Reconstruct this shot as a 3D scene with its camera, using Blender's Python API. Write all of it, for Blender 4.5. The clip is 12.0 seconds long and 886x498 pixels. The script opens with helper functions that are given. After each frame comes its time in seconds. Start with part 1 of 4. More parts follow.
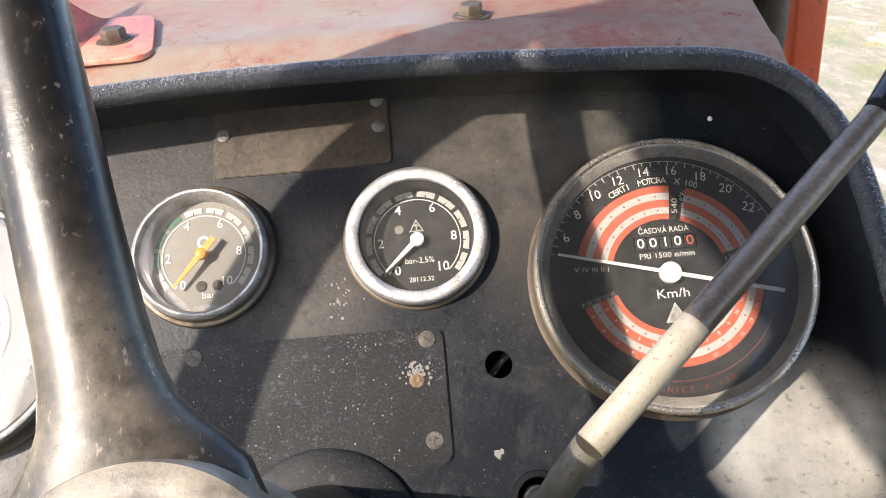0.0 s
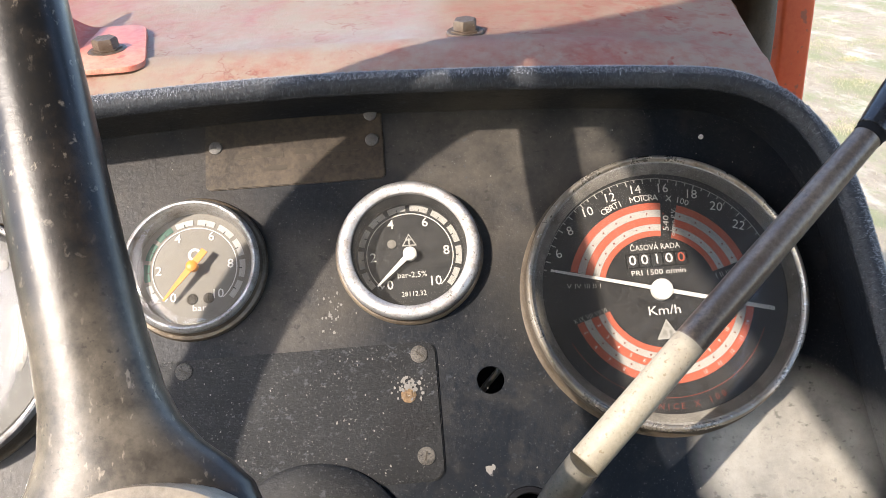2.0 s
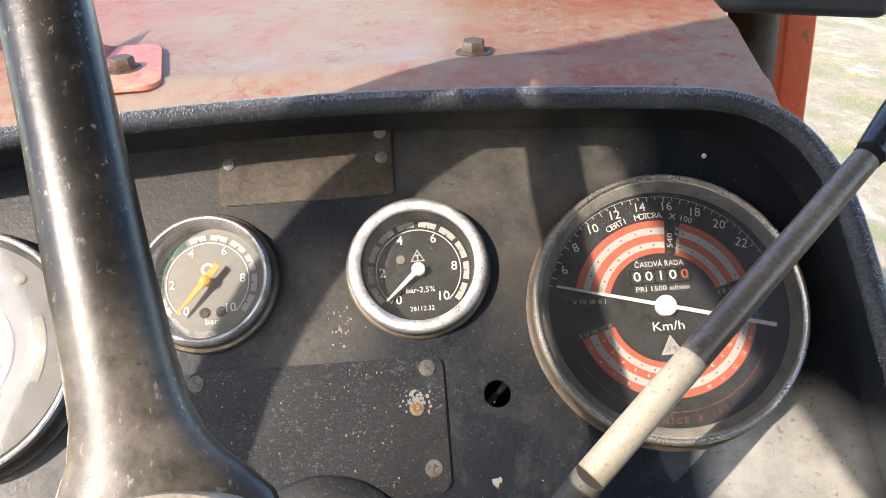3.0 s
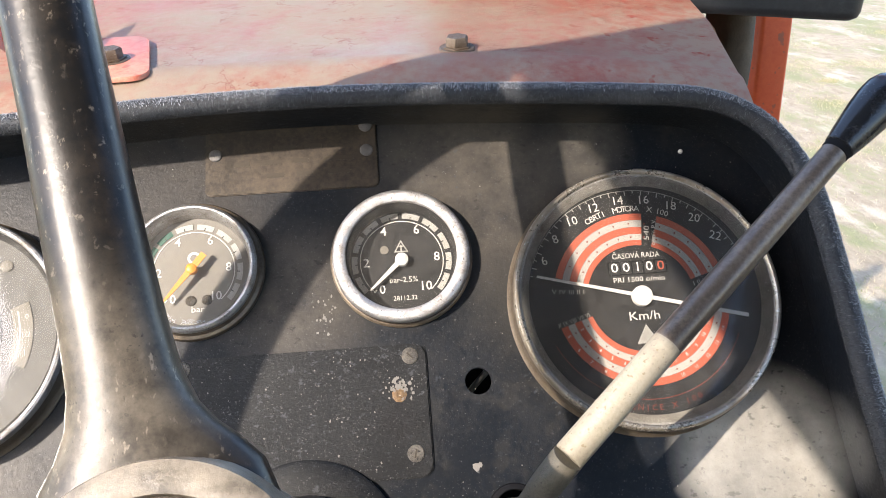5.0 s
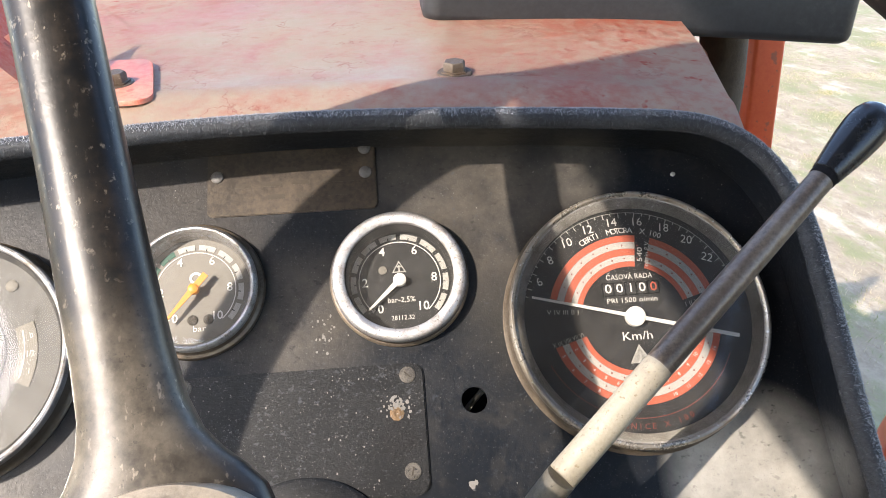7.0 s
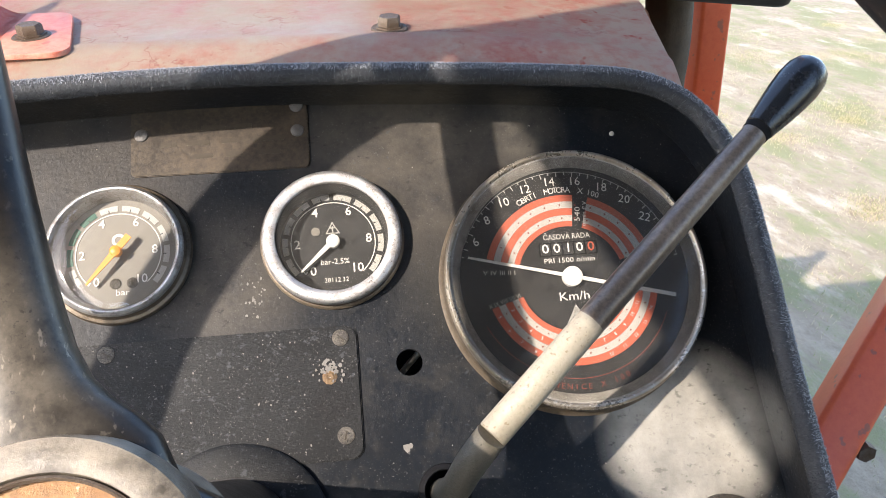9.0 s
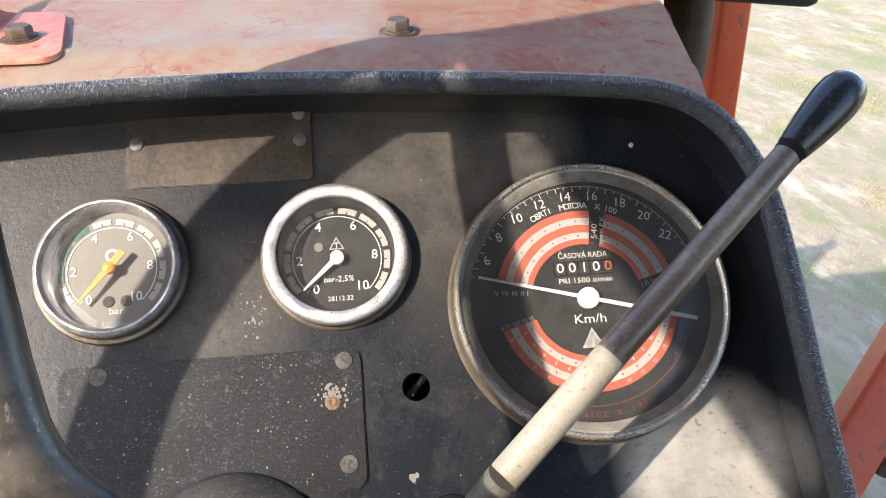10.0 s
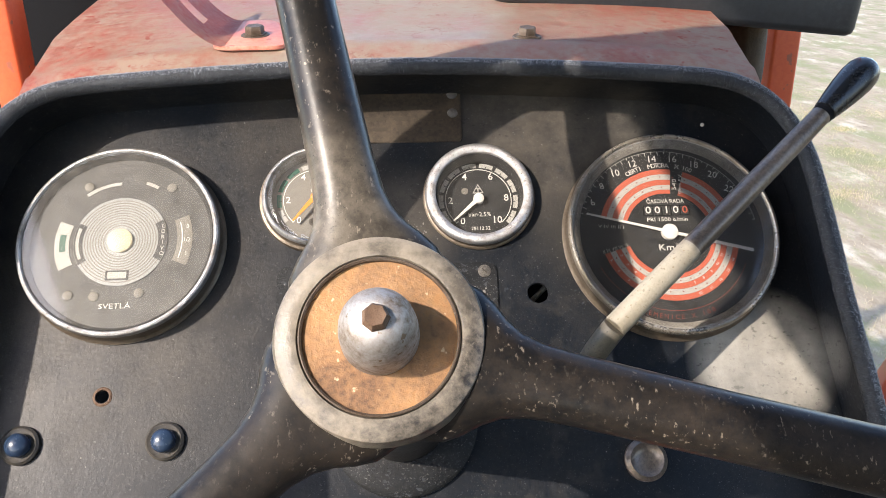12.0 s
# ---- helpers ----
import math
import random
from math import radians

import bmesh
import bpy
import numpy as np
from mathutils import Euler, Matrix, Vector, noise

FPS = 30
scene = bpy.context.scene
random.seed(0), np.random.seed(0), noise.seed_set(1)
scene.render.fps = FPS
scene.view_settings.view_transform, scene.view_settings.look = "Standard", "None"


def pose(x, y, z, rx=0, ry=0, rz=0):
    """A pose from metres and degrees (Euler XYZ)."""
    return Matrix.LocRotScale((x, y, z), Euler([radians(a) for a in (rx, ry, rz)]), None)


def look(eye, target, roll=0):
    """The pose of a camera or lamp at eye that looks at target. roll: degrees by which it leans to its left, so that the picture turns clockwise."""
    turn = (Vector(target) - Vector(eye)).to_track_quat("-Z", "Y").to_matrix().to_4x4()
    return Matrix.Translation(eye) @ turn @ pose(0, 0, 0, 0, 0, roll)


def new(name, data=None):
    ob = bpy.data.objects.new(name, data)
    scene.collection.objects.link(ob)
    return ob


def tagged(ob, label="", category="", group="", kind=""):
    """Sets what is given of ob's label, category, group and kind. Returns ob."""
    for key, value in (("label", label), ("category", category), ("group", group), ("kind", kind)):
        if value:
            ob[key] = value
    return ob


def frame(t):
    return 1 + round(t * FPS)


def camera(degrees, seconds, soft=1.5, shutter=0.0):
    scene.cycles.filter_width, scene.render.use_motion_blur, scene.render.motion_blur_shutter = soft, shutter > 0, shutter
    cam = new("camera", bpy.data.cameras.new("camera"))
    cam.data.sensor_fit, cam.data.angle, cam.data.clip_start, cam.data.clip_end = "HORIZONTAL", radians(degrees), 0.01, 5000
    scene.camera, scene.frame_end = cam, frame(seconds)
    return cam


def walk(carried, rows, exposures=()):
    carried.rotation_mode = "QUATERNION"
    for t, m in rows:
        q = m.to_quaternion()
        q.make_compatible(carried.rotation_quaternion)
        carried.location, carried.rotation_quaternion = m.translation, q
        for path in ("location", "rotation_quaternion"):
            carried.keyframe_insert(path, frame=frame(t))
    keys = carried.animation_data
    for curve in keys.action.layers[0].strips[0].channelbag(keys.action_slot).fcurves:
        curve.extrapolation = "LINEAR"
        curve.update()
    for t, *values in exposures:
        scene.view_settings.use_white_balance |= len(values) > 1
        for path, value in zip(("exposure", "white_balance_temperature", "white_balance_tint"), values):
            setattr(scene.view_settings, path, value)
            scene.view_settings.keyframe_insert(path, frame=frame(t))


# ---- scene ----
# The panel's own frame: x to the right, y into the panel, z up along it; the panel leans back.
LEAN_BACK, HEIGHT = 40.0, 1.32
PAN = pose(0, 0, HEIGHT, -LEAN_BACK, 0, 0)
cam = camera(58.47, 12.0, soft=0.9)
ROWS = [
    (0, (0.06230, -0.36527, -0.07212), (0.0005, 1.9352, 0.5051), -5.10),
    (0.5, (0.06682, -0.34958, -0.06405), (0.0577, 1.9367, 0.4958), -5.44),
    (1, (0.06634, -0.35756, -0.06617), (0.0634, 1.9326, 0.5108), -5.46),
    (1.5, (0.06201, -0.36863, -0.06670), (0.0699, 1.9264, 0.5330), -5.77),
    (2, (0.05727, -0.36634, -0.06837), (0.0485, 1.9308, 0.5193), -4.92),
    (2.5, (0.05526, -0.37120, -0.06655), (0.0408, 1.9253, 0.5399), -4.66),
    (4.3, (0.05384, -0.37972, -0.07540), (0.0662, 1.9190, 0.5597), -4.34),
    (4.5, (0.05464, -0.38042, -0.07605), (0.0652, 1.9240, 0.5422), -4.17),
    (5, (0.05310, -0.38079, -0.07622), (0.0922, 1.9203, 0.5513), -4.62),
    (5.5, (0.05776, -0.38457, -0.07287), (0.0796, 1.9195, 0.5559), -4.75),
    (6, (0.05329, -0.38762, -0.07412), (0.1019, 1.9149, 0.5682), -4.68),
    (6.5, (0.05332, -0.39091, -0.07242), (0.0961, 1.9136, 0.5734), -4.57),
    (8.3, (0.05751, -0.38609, -0.07504), (0.1394, 1.9116, 0.5713), -4.62),
    (8.5, (0.06063, -0.38749, -0.07483), (0.1613, 1.9129, 0.5609), -5.23),
    (9, (0.06593, -0.37891, -0.08042), (0.1955, 1.9226, 0.5150), -5.59),
    (9.5, (0.06599, -0.37070, -0.06045), (0.1520, 1.9299, 0.5023), -5.41),
    (10, (0.06729, -0.36465, -0.05894), (0.1775, 1.9353, 0.4723), -4.91),
    (10.5, (0.06304, -0.35930, -0.06248), (0.1888, 1.9359, 0.4657), -3.92),
    (11, (0.06179, -0.35966, -0.07051), (0.1821, 1.9300, 0.4917), -3.87),
    (11.5, (0.06119, -0.42141, -0.10321), (0.2606, 1.8871, 0.6089), -5.54),
    (11.6, (0.05301, -0.43286, -0.11391), (0.2465, 1.8838, 0.6248), -5.23),
    (11.7, (0.04061, -0.44320, -0.12672), (0.2162, 1.8828, 0.6389), -4.41),
    (11.8, (0.02965, -0.44965, -0.13815), (0.1627, 1.8811, 0.6596), -3.47),
    (11.9, (0.01940, -0.45617, -0.14923), (0.1120, 1.8841, 0.6615), -2.63),
    (12, (0.00892, -0.46071, -0.15999), (0.0726, 1.8933, 0.6403), -2.08),
]
walk(cam, [(t, PAN @ look(Vector(e), Vector(e) + Vector(d), r)) for t, e, d, r in ROWS], [(0.0, 0.94, 6540, 14), (11.3, 0.92, 6540, 14), (12.0, 0.68, 6540, 14)])

# ---- light ----
SUN_SIDE, SUN_RISE = 0.80, -0.13
to_sun = (PAN.to_3x3() @ Vector((-SUN_SIDE, -1.0, -SUN_RISE))).normalized()
sun = new("sun", bpy.data.lights.new("sun", "SUN"))
sun.data.energy, sun.data.angle, sun.data.color = 4.9, radians(0.55), (1.0, 0.91, 0.78)
sun.matrix_world = look(to_sun * 20, (0, 0, 0))
world = bpy.data.worlds.new("world")
scene.world = world
world.use_nodes = True
sky = world.node_tree.nodes.new("ShaderNodeTexSky")
sky.sky_type, sky.sun_disc = "NISHITA", False
sky.sun_elevation = math.asin(to_sun.z)
sky.sun_rotation = math.atan2(to_sun.x, to_sun.y)
back = world.node_tree.nodes["Background"]
back.inputs["Strength"].default_value = 0.4
world.node_tree.links.new(sky.outputs[0], back.inputs["Color"])


# ---- materials ----
def shader(name):
    m = bpy.data.materials.new(name)
    m.use_nodes = True
    t = m.node_tree
    return m, t, t.nodes["Principled BSDF"]


def put(t, socket, value):
    if isinstance(value, bpy.types.NodeSocket):
        t.links.new(value, socket)
    else:
        socket.default_value = value


def noise_at(t, scale, detail=6.0, rough=0.6, stretch=(1, 1, 1), shift=(0, 0, 0)):
    co = t.nodes.new("ShaderNodeTexCoord")
    mp = t.nodes.new("ShaderNodeMapping")
    mp.inputs["Scale"].default_value = stretch
    mp.inputs["Location"].default_value = shift
    n = t.nodes.new("ShaderNodeTexNoise")
    n.inputs["Scale"].default_value, n.inputs["Detail"].default_value, n.inputs["Roughness"].default_value = scale, detail, rough
    t.links.new(co.outputs["Object"], mp.inputs["Vector"])
    t.links.new(mp.outputs["Vector"], n.inputs["Vector"])
    return n.outputs["Fac"]


def ramp(t, fac, *stops):
    r = t.nodes.new("ShaderNodeValToRGB")
    e = r.color_ramp.elements
    while len(e) < len(stops):
        e.new(0.5)
    for el, (p, c) in zip(e, stops):
        el.position = p
        el.color = (c, c, c, 1) if isinstance(c, (int, float)) else (*c, 1)
    t.links.new(fac, r.inputs["Fac"])
    return r.outputs["Color"]


def mix(t, fac, a, b, mode="MIX"):
    n = t.nodes.new("ShaderNodeMix")
    n.data_type, n.blend_type = "RGBA", mode
    put(t, n.inputs[0], fac)
    for s, v in ((n.inputs[6], a), (n.inputs[7], b)):
        put(t, s, (*v, 1) if isinstance(v, tuple) and len(v) == 3 else v)
    return n.outputs[2]


def bump(t, b, height, strength=0.3, distance=0.001):
    n = t.nodes.new("ShaderNodeBump")
    n.inputs["Strength"].default_value, n.inputs["Distance"].default_value = strength, distance
    t.links.new(height, n.inputs["Height"])
    t.links.new(n.outputs["Normal"], b.inputs["Normal"])


def worn(name, base, second, grime, scale=60, rough=(0.35, 0.7), metal=0.0, amount=(0.5, 0.7), spots=None, relief=0.2, stretch=(1, 1, 1)):
    """A painted or bare surface: two tones, a layer of grime in patches, and specks."""
    m, t, b = shader(name)
    big = noise_at(t, scale * 0.3, 5, 0.65, stretch)
    fine = noise_at(t, scale * 6, 8, 0.7, stretch, (3, 1, 2))
    c = mix(t, ramp(t, fine, (0.35, 0.0), (0.7, 1.0)), base, second)
    dirt = ramp(t, mix(t, 0.35, big, fine), (amount[0], 0.0), (amount[1], 1.0))
    c = mix(t, dirt, c, grime)
    if spots:
        s = noise_at(t, scale * 3.1, 3, 0.5, stretch, (7, 5, 1))
        c = mix(t, ramp(t, s, (0.66, 0.0), (0.7, 1.0)), c, spots)
    t.links.new(c, b.inputs["Base Color"])
    t.links.new(ramp(t, dirt, (0.0, rough[0]), (1.0, rough[1])), b.inputs["Roughness"])
    b.inputs["Metallic"].default_value = metal
    bump(t, b, mix(t, 0.5, fine, dirt), relief, 0.0006)
    return m


def plain(name, color, rough=0.5, metal=0.0, vary=0.15, scale=400):
    m, t, b = shader(name)
    n = noise_at(t, scale, 5, 0.6)
    dark = tuple(v * (1 - vary) for v in color)
    lite = tuple(min(1, v * (1 + vary)) for v in color)
    t.links.new(mix(t, n, dark, lite), b.inputs["Base Color"])
    t.links.new(ramp(t, n, (0.3, max(0.02, rough - 0.08)), (0.7, min(1, rough + 0.08))), b.inputs["Roughness"])
    b.inputs["Metallic"].default_value = metal
    return m


M_PANEL = worn("black_panel_paint", (0.0032, 0.005, 0.0082), (0.0065, 0.0085, 0.0115), (0.015, 0.015, 0.015), 55, (0.4, 0.62), 0, (0.46, 0.7), None, 0.35)
M_PANEL.node_tree.nodes["Principled BSDF"].inputs["Specular IOR Level"].default_value = 0.27


def dust_and_light(m, measure_z, low, high, tone, uneven, middle=(0, 0, 0)):
    """Pale dust, in places with sunlight painted in, between two heights of a surface's own frame (or distances from
    its middle), broken up by noise.
    """
    t = m.node_tree
    b = t.nodes["Principled BSDF"]
    co = t.nodes.new("ShaderNodeTexCoord")
    if measure_z:
        sp = t.nodes.new("ShaderNodeSeparateXYZ")
        t.links.new(co.outputs["Object"], sp.inputs[0])
        v = sp.outputs["Z"]
    else:
        ln = t.nodes.new("ShaderNodeVectorMath")
        ln.operation = "LENGTH"
        away = t.nodes.new("ShaderNodeVectorMath")
        away.operation = "SUBTRACT"
        away.inputs[1].default_value = middle
        t.links.new(co.outputs["Object"], away.inputs[0])
        t.links.new(away.outputs["Vector"], ln.inputs[0])
        v = ln.outputs["Value"]
    mr = t.nodes.new("ShaderNodeMapRange")
    for k, x in (("From Min", low), ("From Max", high)):
        mr.inputs[k].default_value = x
    t.links.new(v, mr.inputs["Value"])
    rough = noise_at(t, uneven, 8, 0.7, (1, 1, 1), (9, 3, 4))
    f = mix(t, 1.0, mr.outputs[0], ramp(t, rough, (0.3, 0.15), (0.65, 1.0)), "MULTIPLY")
    old = b.inputs["Base Color"].links[0].from_socket
    t.links.new(mix(t, f, old, tone), b.inputs["Base Color"])


def specks(m, scale, level, tone, part_of=1.0, stretch=(1, 1, 1)):
    """Small specks and smears, thicker in some patches than in others."""
    t = m.node_tree
    b = t.nodes["Principled BSDF"]
    old = b.inputs["Base Color"].links[0].from_socket
    fine = noise_at(t, scale, 3, 0.6, stretch, (scale * 0.01, 2, 5))
    patch = noise_at(t, scale * 0.07, 4, 0.6, (1, 1, 1), (1, scale * 0.02, 3))
    f = mix(t, 1.0, ramp(t, fine, (level - 0.03, 0.0), (level + 0.05, part_of)), ramp(t, patch, (0.4, 0.1), (0.62, 1.0)), "MULTIPLY")
    t.links.new(mix(t, f, old, tone), b.inputs["Base Color"])


def cracks(m, scale, tone):
    """Thin wandering cracks in old paint, broken into short lengths."""
    t = m.node_tree
    b = t.nodes["Principled BSDF"]
    old = b.inputs["Base Color"].links[0].from_socket
    way = noise_at(t, scale, 5, 0.6, (1, 1, 1), (2, 8, 6))
    gap = noise_at(t, scale * 0.8, 2, 0.5, (1, 1, 1), (5, 1, 9))
    f = mix(t, 1.0, ramp(t, way, (0.494, 0.0), (0.499, 0.9), (0.501, 0.9), (0.506, 0.0)), ramp(t, gap, (0.52, 0.0), (0.58, 1.0)), "MULTIPLY")
    t.links.new(mix(t, f, old, tone), b.inputs["Base Color"])


specks(M_PANEL, 60, 0.57, (0.04, 0.036, 0.03), 0.25)
specks(M_PANEL, 42, 0.58, (0.007, 0.0075, 0.009), 0.4)
# Dust patches; those in sunlit spots, the last most, have sunlight painted in.
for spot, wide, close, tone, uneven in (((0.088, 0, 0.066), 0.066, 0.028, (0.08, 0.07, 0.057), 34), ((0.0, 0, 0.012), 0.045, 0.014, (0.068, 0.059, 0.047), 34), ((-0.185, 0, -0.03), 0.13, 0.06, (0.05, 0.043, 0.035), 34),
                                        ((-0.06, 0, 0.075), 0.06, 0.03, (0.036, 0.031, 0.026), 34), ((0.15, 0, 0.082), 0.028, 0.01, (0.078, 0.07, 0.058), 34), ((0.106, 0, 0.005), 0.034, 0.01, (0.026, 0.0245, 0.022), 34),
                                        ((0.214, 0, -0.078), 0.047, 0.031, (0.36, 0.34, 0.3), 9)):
    dust_and_light(M_PANEL, False, wide, close, tone, uneven, spot)
specks(M_PANEL, 420, 0.66, (0.11, 0.105, 0.1), 0.7)
specks(M_PANEL, 1100, 0.65, (0.14, 0.135, 0.125), 0.8)
specks(M_PANEL, 150, 0.63, (0.005, 0.0055, 0.006), 0.8, (1, 1, 1.6))
specks(M_PANEL, 240, 0.65, (0.05, 0.056, 0.065), 0.5)
M_COVER = worn("black_cover_paint", (0.003, 0.0034, 0.004), (0.0065, 0.007, 0.0072), (0.013, 0.0128, 0.0122), 90, (0.5, 0.72), 0, (0.48, 0.72), None, 0.55, (1, 1, 1.5))
M_COVER.node_tree.nodes["Principled BSDF"].inputs["Specular IOR Level"].default_value = 0.25
dust_and_light(M_COVER, False, 0.05, 0.01, (0.019, 0.0185, 0.017), 60, (-0.03, 0, 0.03))
specks(M_COVER, 130, 0.61, (0.045, 0.046, 0.046), 0.35)
specks(M_COVER, 330, 0.63, (0.075, 0.08, 0.086), 0.45, (0.9, 1, 1.2))
specks(M_COVER, 900, 0.63, (0.14, 0.135, 0.125), 0.7)
specks(M_COVER, 90, 0.6, (0.003, 0.003, 0.004), 0.7, (0.5, 1, 2.0))
dust_and_light(M_COVER, False, 0.0125, 0.006, (0.0035, 0.003, 0.003), 120, (0.0545, 0, -0.0105))
M_PLATE = worn("tarnished_plate", (0.026, 0.021, 0.016), (0.045, 0.035, 0.025), (0.085, 0.062, 0.04), 80, (0.4, 0.6), 0.3, (0.45, 0.7), None, 0.2)
M_RIVET = worn("dull_pale_rivet", (0.075, 0.07, 0.064), (0.14, 0.13, 0.12), (0.05, 0.045, 0.038), 260, (0.45, 0.65), 0.3, (0.46, 0.64), None, 0.5)
M_SCREW = worn("dusty_dark_screw", (0.025, 0.022, 0.018), (0.12, 0.104, 0.083), (0.16, 0.142, 0.115), 260, (0.5, 0.8), 0.1, (0.46, 0.6), (0.012, 0.01, 0.008), 1.0)
M_BLISTER = worn("ochre_rust_blister", (0.16, 0.095, 0.04), (0.26, 0.17, 0.085), (0.07, 0.04, 0.022), 260, (0.7, 0.85), 0, (0.45, 0.6), (0.3, 0.27, 0.22), 0.8)
M_STAMP = plain("stamped_brown", (0.047, 0.037, 0.026), 0.45, 0.3, 0.3, 700)
M_RUBBER = worn("edge_rubber", (0.01, 0.012, 0.016), (0.03, 0.035, 0.042), (0.06, 0.063, 0.068), 110, (0.6, 0.85), 0, (0.5, 0.72), None, 0.5)
M_HOOD = worn("faded_red_paint", (0.42, 0.085, 0.045), (0.47, 0.19, 0.125), (0.46, 0.325, 0.235), 24, (0.35, 0.62), 0, (0.43, 0.56), (0.40, 0.09, 0.05), 0.35)
M_RED = worn("red_frame_paint", (0.56, 0.075, 0.018), (0.62, 0.1, 0.025), (0.4, 0.06, 0.02), 30, (0.4, 0.55), 0, (0.58, 0.78), (0.3, 0.08, 0.04), 0.1)
M_STEEL = worn("rusty_steel", (0.085, 0.066, 0.05), (0.15, 0.12, 0.09), (0.075, 0.045, 0.026), 190, (0.45, 0.8), 0.35, (0.42, 0.62), (0.2, 0.17, 0.13), 0.6)
M_RUST = worn("rusted_disc", (0.29, 0.14, 0.05), (0.4, 0.225, 0.095), (0.105, 0.055, 0.03), 75, (0.5, 0.75), 0.15, (0.44, 0.62), (0.5, 0.36, 0.22), 0.6)
M_DARKRUST = worn("dark_rust", (0.11, 0.06, 0.035), (0.2, 0.12, 0.07), (0.06, 0.035, 0.022), 200, (0.6, 0.8), 0.2, (0.45, 0.65), None, 0.8)
M_NUT = worn("worn_bright_nut", (0.4, 0.385, 0.37), (0.56, 0.54, 0.53), (0.17, 0.125, 0.085), 90, (0.38, 0.68), 0.6, (0.45, 0.62), (0.2, 0.14, 0.09), 0.4)
M_RIM = worn("worn_rim_plastic", (0.008, 0.008, 0.009), (0.014, 0.013, 0.012), (0.028, 0.024, 0.02), 36, (0.35, 0.55), 0, (0.45, 0.7), None, 0.15)
M_WHEEL = worn("worn_black_plastic", (0.007, 0.007, 0.0075), (0.0135, 0.0115, 0.0095), (0.032, 0.024, 0.018), 36, (0.29, 0.45), 0, (0.45, 0.72), None, 0.15)
specks(M_WHEEL, 330, 0.67, (0.2, 0.17, 0.135), 0.7)
specks(M_RIM, 330, 0.67, (0.3, 0.26, 0.21), 0.7)
M_BRACKET = worn("faded_red_bracket", (0.43, 0.085, 0.045), (0.5, 0.17, 0.11), (0.47, 0.25, 0.175), 40, (0.5, 0.7), 0, (0.46, 0.62), (0.3, 0.1, 0.07), 0.2)
specks(M_HOOD, 55, 0.56, (0.42, 0.075, 0.04), 0.8)
specks(M_HOOD, 140, 0.6, (0.4, 0.08, 0.045), 0.6, (0.6, 1, 1))
dust_and_light(M_HOOD, False, 0.2, 0.07, (0.45, 0.385, 0.295), 26, (0.0, 0.05, 0.06))
specks(M_HOOD, 260, 0.69, (0.36, 0.12, 0.09), 0.6)
cracks(M_HOOD, 22, (0.34, 0.13, 0.1))
M_WHEEL.node_tree.nodes["Principled BSDF"].inputs["Specular IOR Level"].default_value = 0.3
# Dust at the spoke's root, with the sun's glare painted in.
dust_and_light(M_WHEEL, False, 0.038, 0.01, (0.15, 0.127, 0.097), 90, (-0.02, 0.0, 0.048))
specks(M_WHEEL, 800, 0.64, (0.012, 0.011, 0.01), 0.8)
specks(M_WHEEL, 600, 0.65, (0.26, 0.22, 0.17), 0.7, (1, 1, 0.5))
specks(M_WHEEL, 190, 0.6, (0.02, 0.017, 0.014), 0.7)
M_HUB = worn("dusty_hub_plastic", (0.018, 0.016, 0.014), (0.04, 0.034, 0.028), (0.22, 0.185, 0.14), 45, (0.35, 0.65), 0, (0.46, 0.62), None, 0.3)
# Dust on the hub, its sunlit upper left side painted paler.
dust_and_light(M_HUB, False, 0.056, 0.022, (0.3, 0.255, 0.195), 70, (-0.018, -0.012, 0.026))
specks(M_HUB, 420, 0.62, (0.2, 0.17, 0.13), 0.7)
M_CHROME = worn("dull_chrome", (0.37, 0.365, 0.36), (0.54, 0.53, 0.52), (0.22, 0.19, 0.16), 260, (0.38, 0.62), 0.8, (0.46, 0.62), (0.14, 0.115, 0.09), 0.6)
specks(M_CHROME, 700, 0.66, (0.05, 0.045, 0.04), 0.9)
specks(M_CHROME, 600, 0.655, (0.06, 0.05, 0.042), 0.9)
specks(M_CHROME, 160, 0.6, (0.3, 0.28, 0.25), 0.5)
M_BRASS = worn("browned_bezel", (0.34, 0.29, 0.22), (0.5, 0.46, 0.4), (0.17, 0.125, 0.08), 130, (0.26, 0.5), 0.7, (0.46, 0.66), (0.5, 0.48, 0.44), 0.3)
M_BROWNED = worn("browned_housing", (0.12, 0.095, 0.07), (0.2, 0.16, 0.115), (0.06, 0.043, 0.028), 160, (0.4, 0.7), 0.6, (0.45, 0.65), None, 0.4)
M_SEAL = worn("grey_grained_seal", (0.2, 0.185, 0.16), (0.46, 0.44, 0.4), (0.1, 0.085, 0.065), 300, (0.5, 0.8), 0.1, (0.5, 0.7), (0.55, 0.54, 0.52), 1.0)
M_DIALDUST = worn("dust_filmed_dial", (0.03, 0.03, 0.031), (0.05, 0.049, 0.047), (0.085, 0.08, 0.072), 70, (0.5, 0.7), 0, (0.48, 0.72), None, 0.1)
M_DIAL = plain("black_dial", (0.011, 0.011, 0.012), 0.5, 0, 0.3, 900)
specks(M_DIAL, 700, 0.64, (0.1, 0.095, 0.085), 0.6)
specks(M_DIAL, 120, 0.6, (0.04, 0.037, 0.032), 0.35)
M_DIALGREY = plain("dusty_dial", (0.19, 0.175, 0.15), 0.6, 0, 0.25, 300)
M_WHITE = plain("white_ink", (0.72, 0.70, 0.66), 0.6, 0, 0.08)
M_SILVER = plain("pale_grey_ink", (0.42, 0.41, 0.385), 0.55, 0, 0.1)
M_BANDRED = plain("red_ink", (0.47, 0.1, 0.052), 0.6, 0, 0.15, 500)
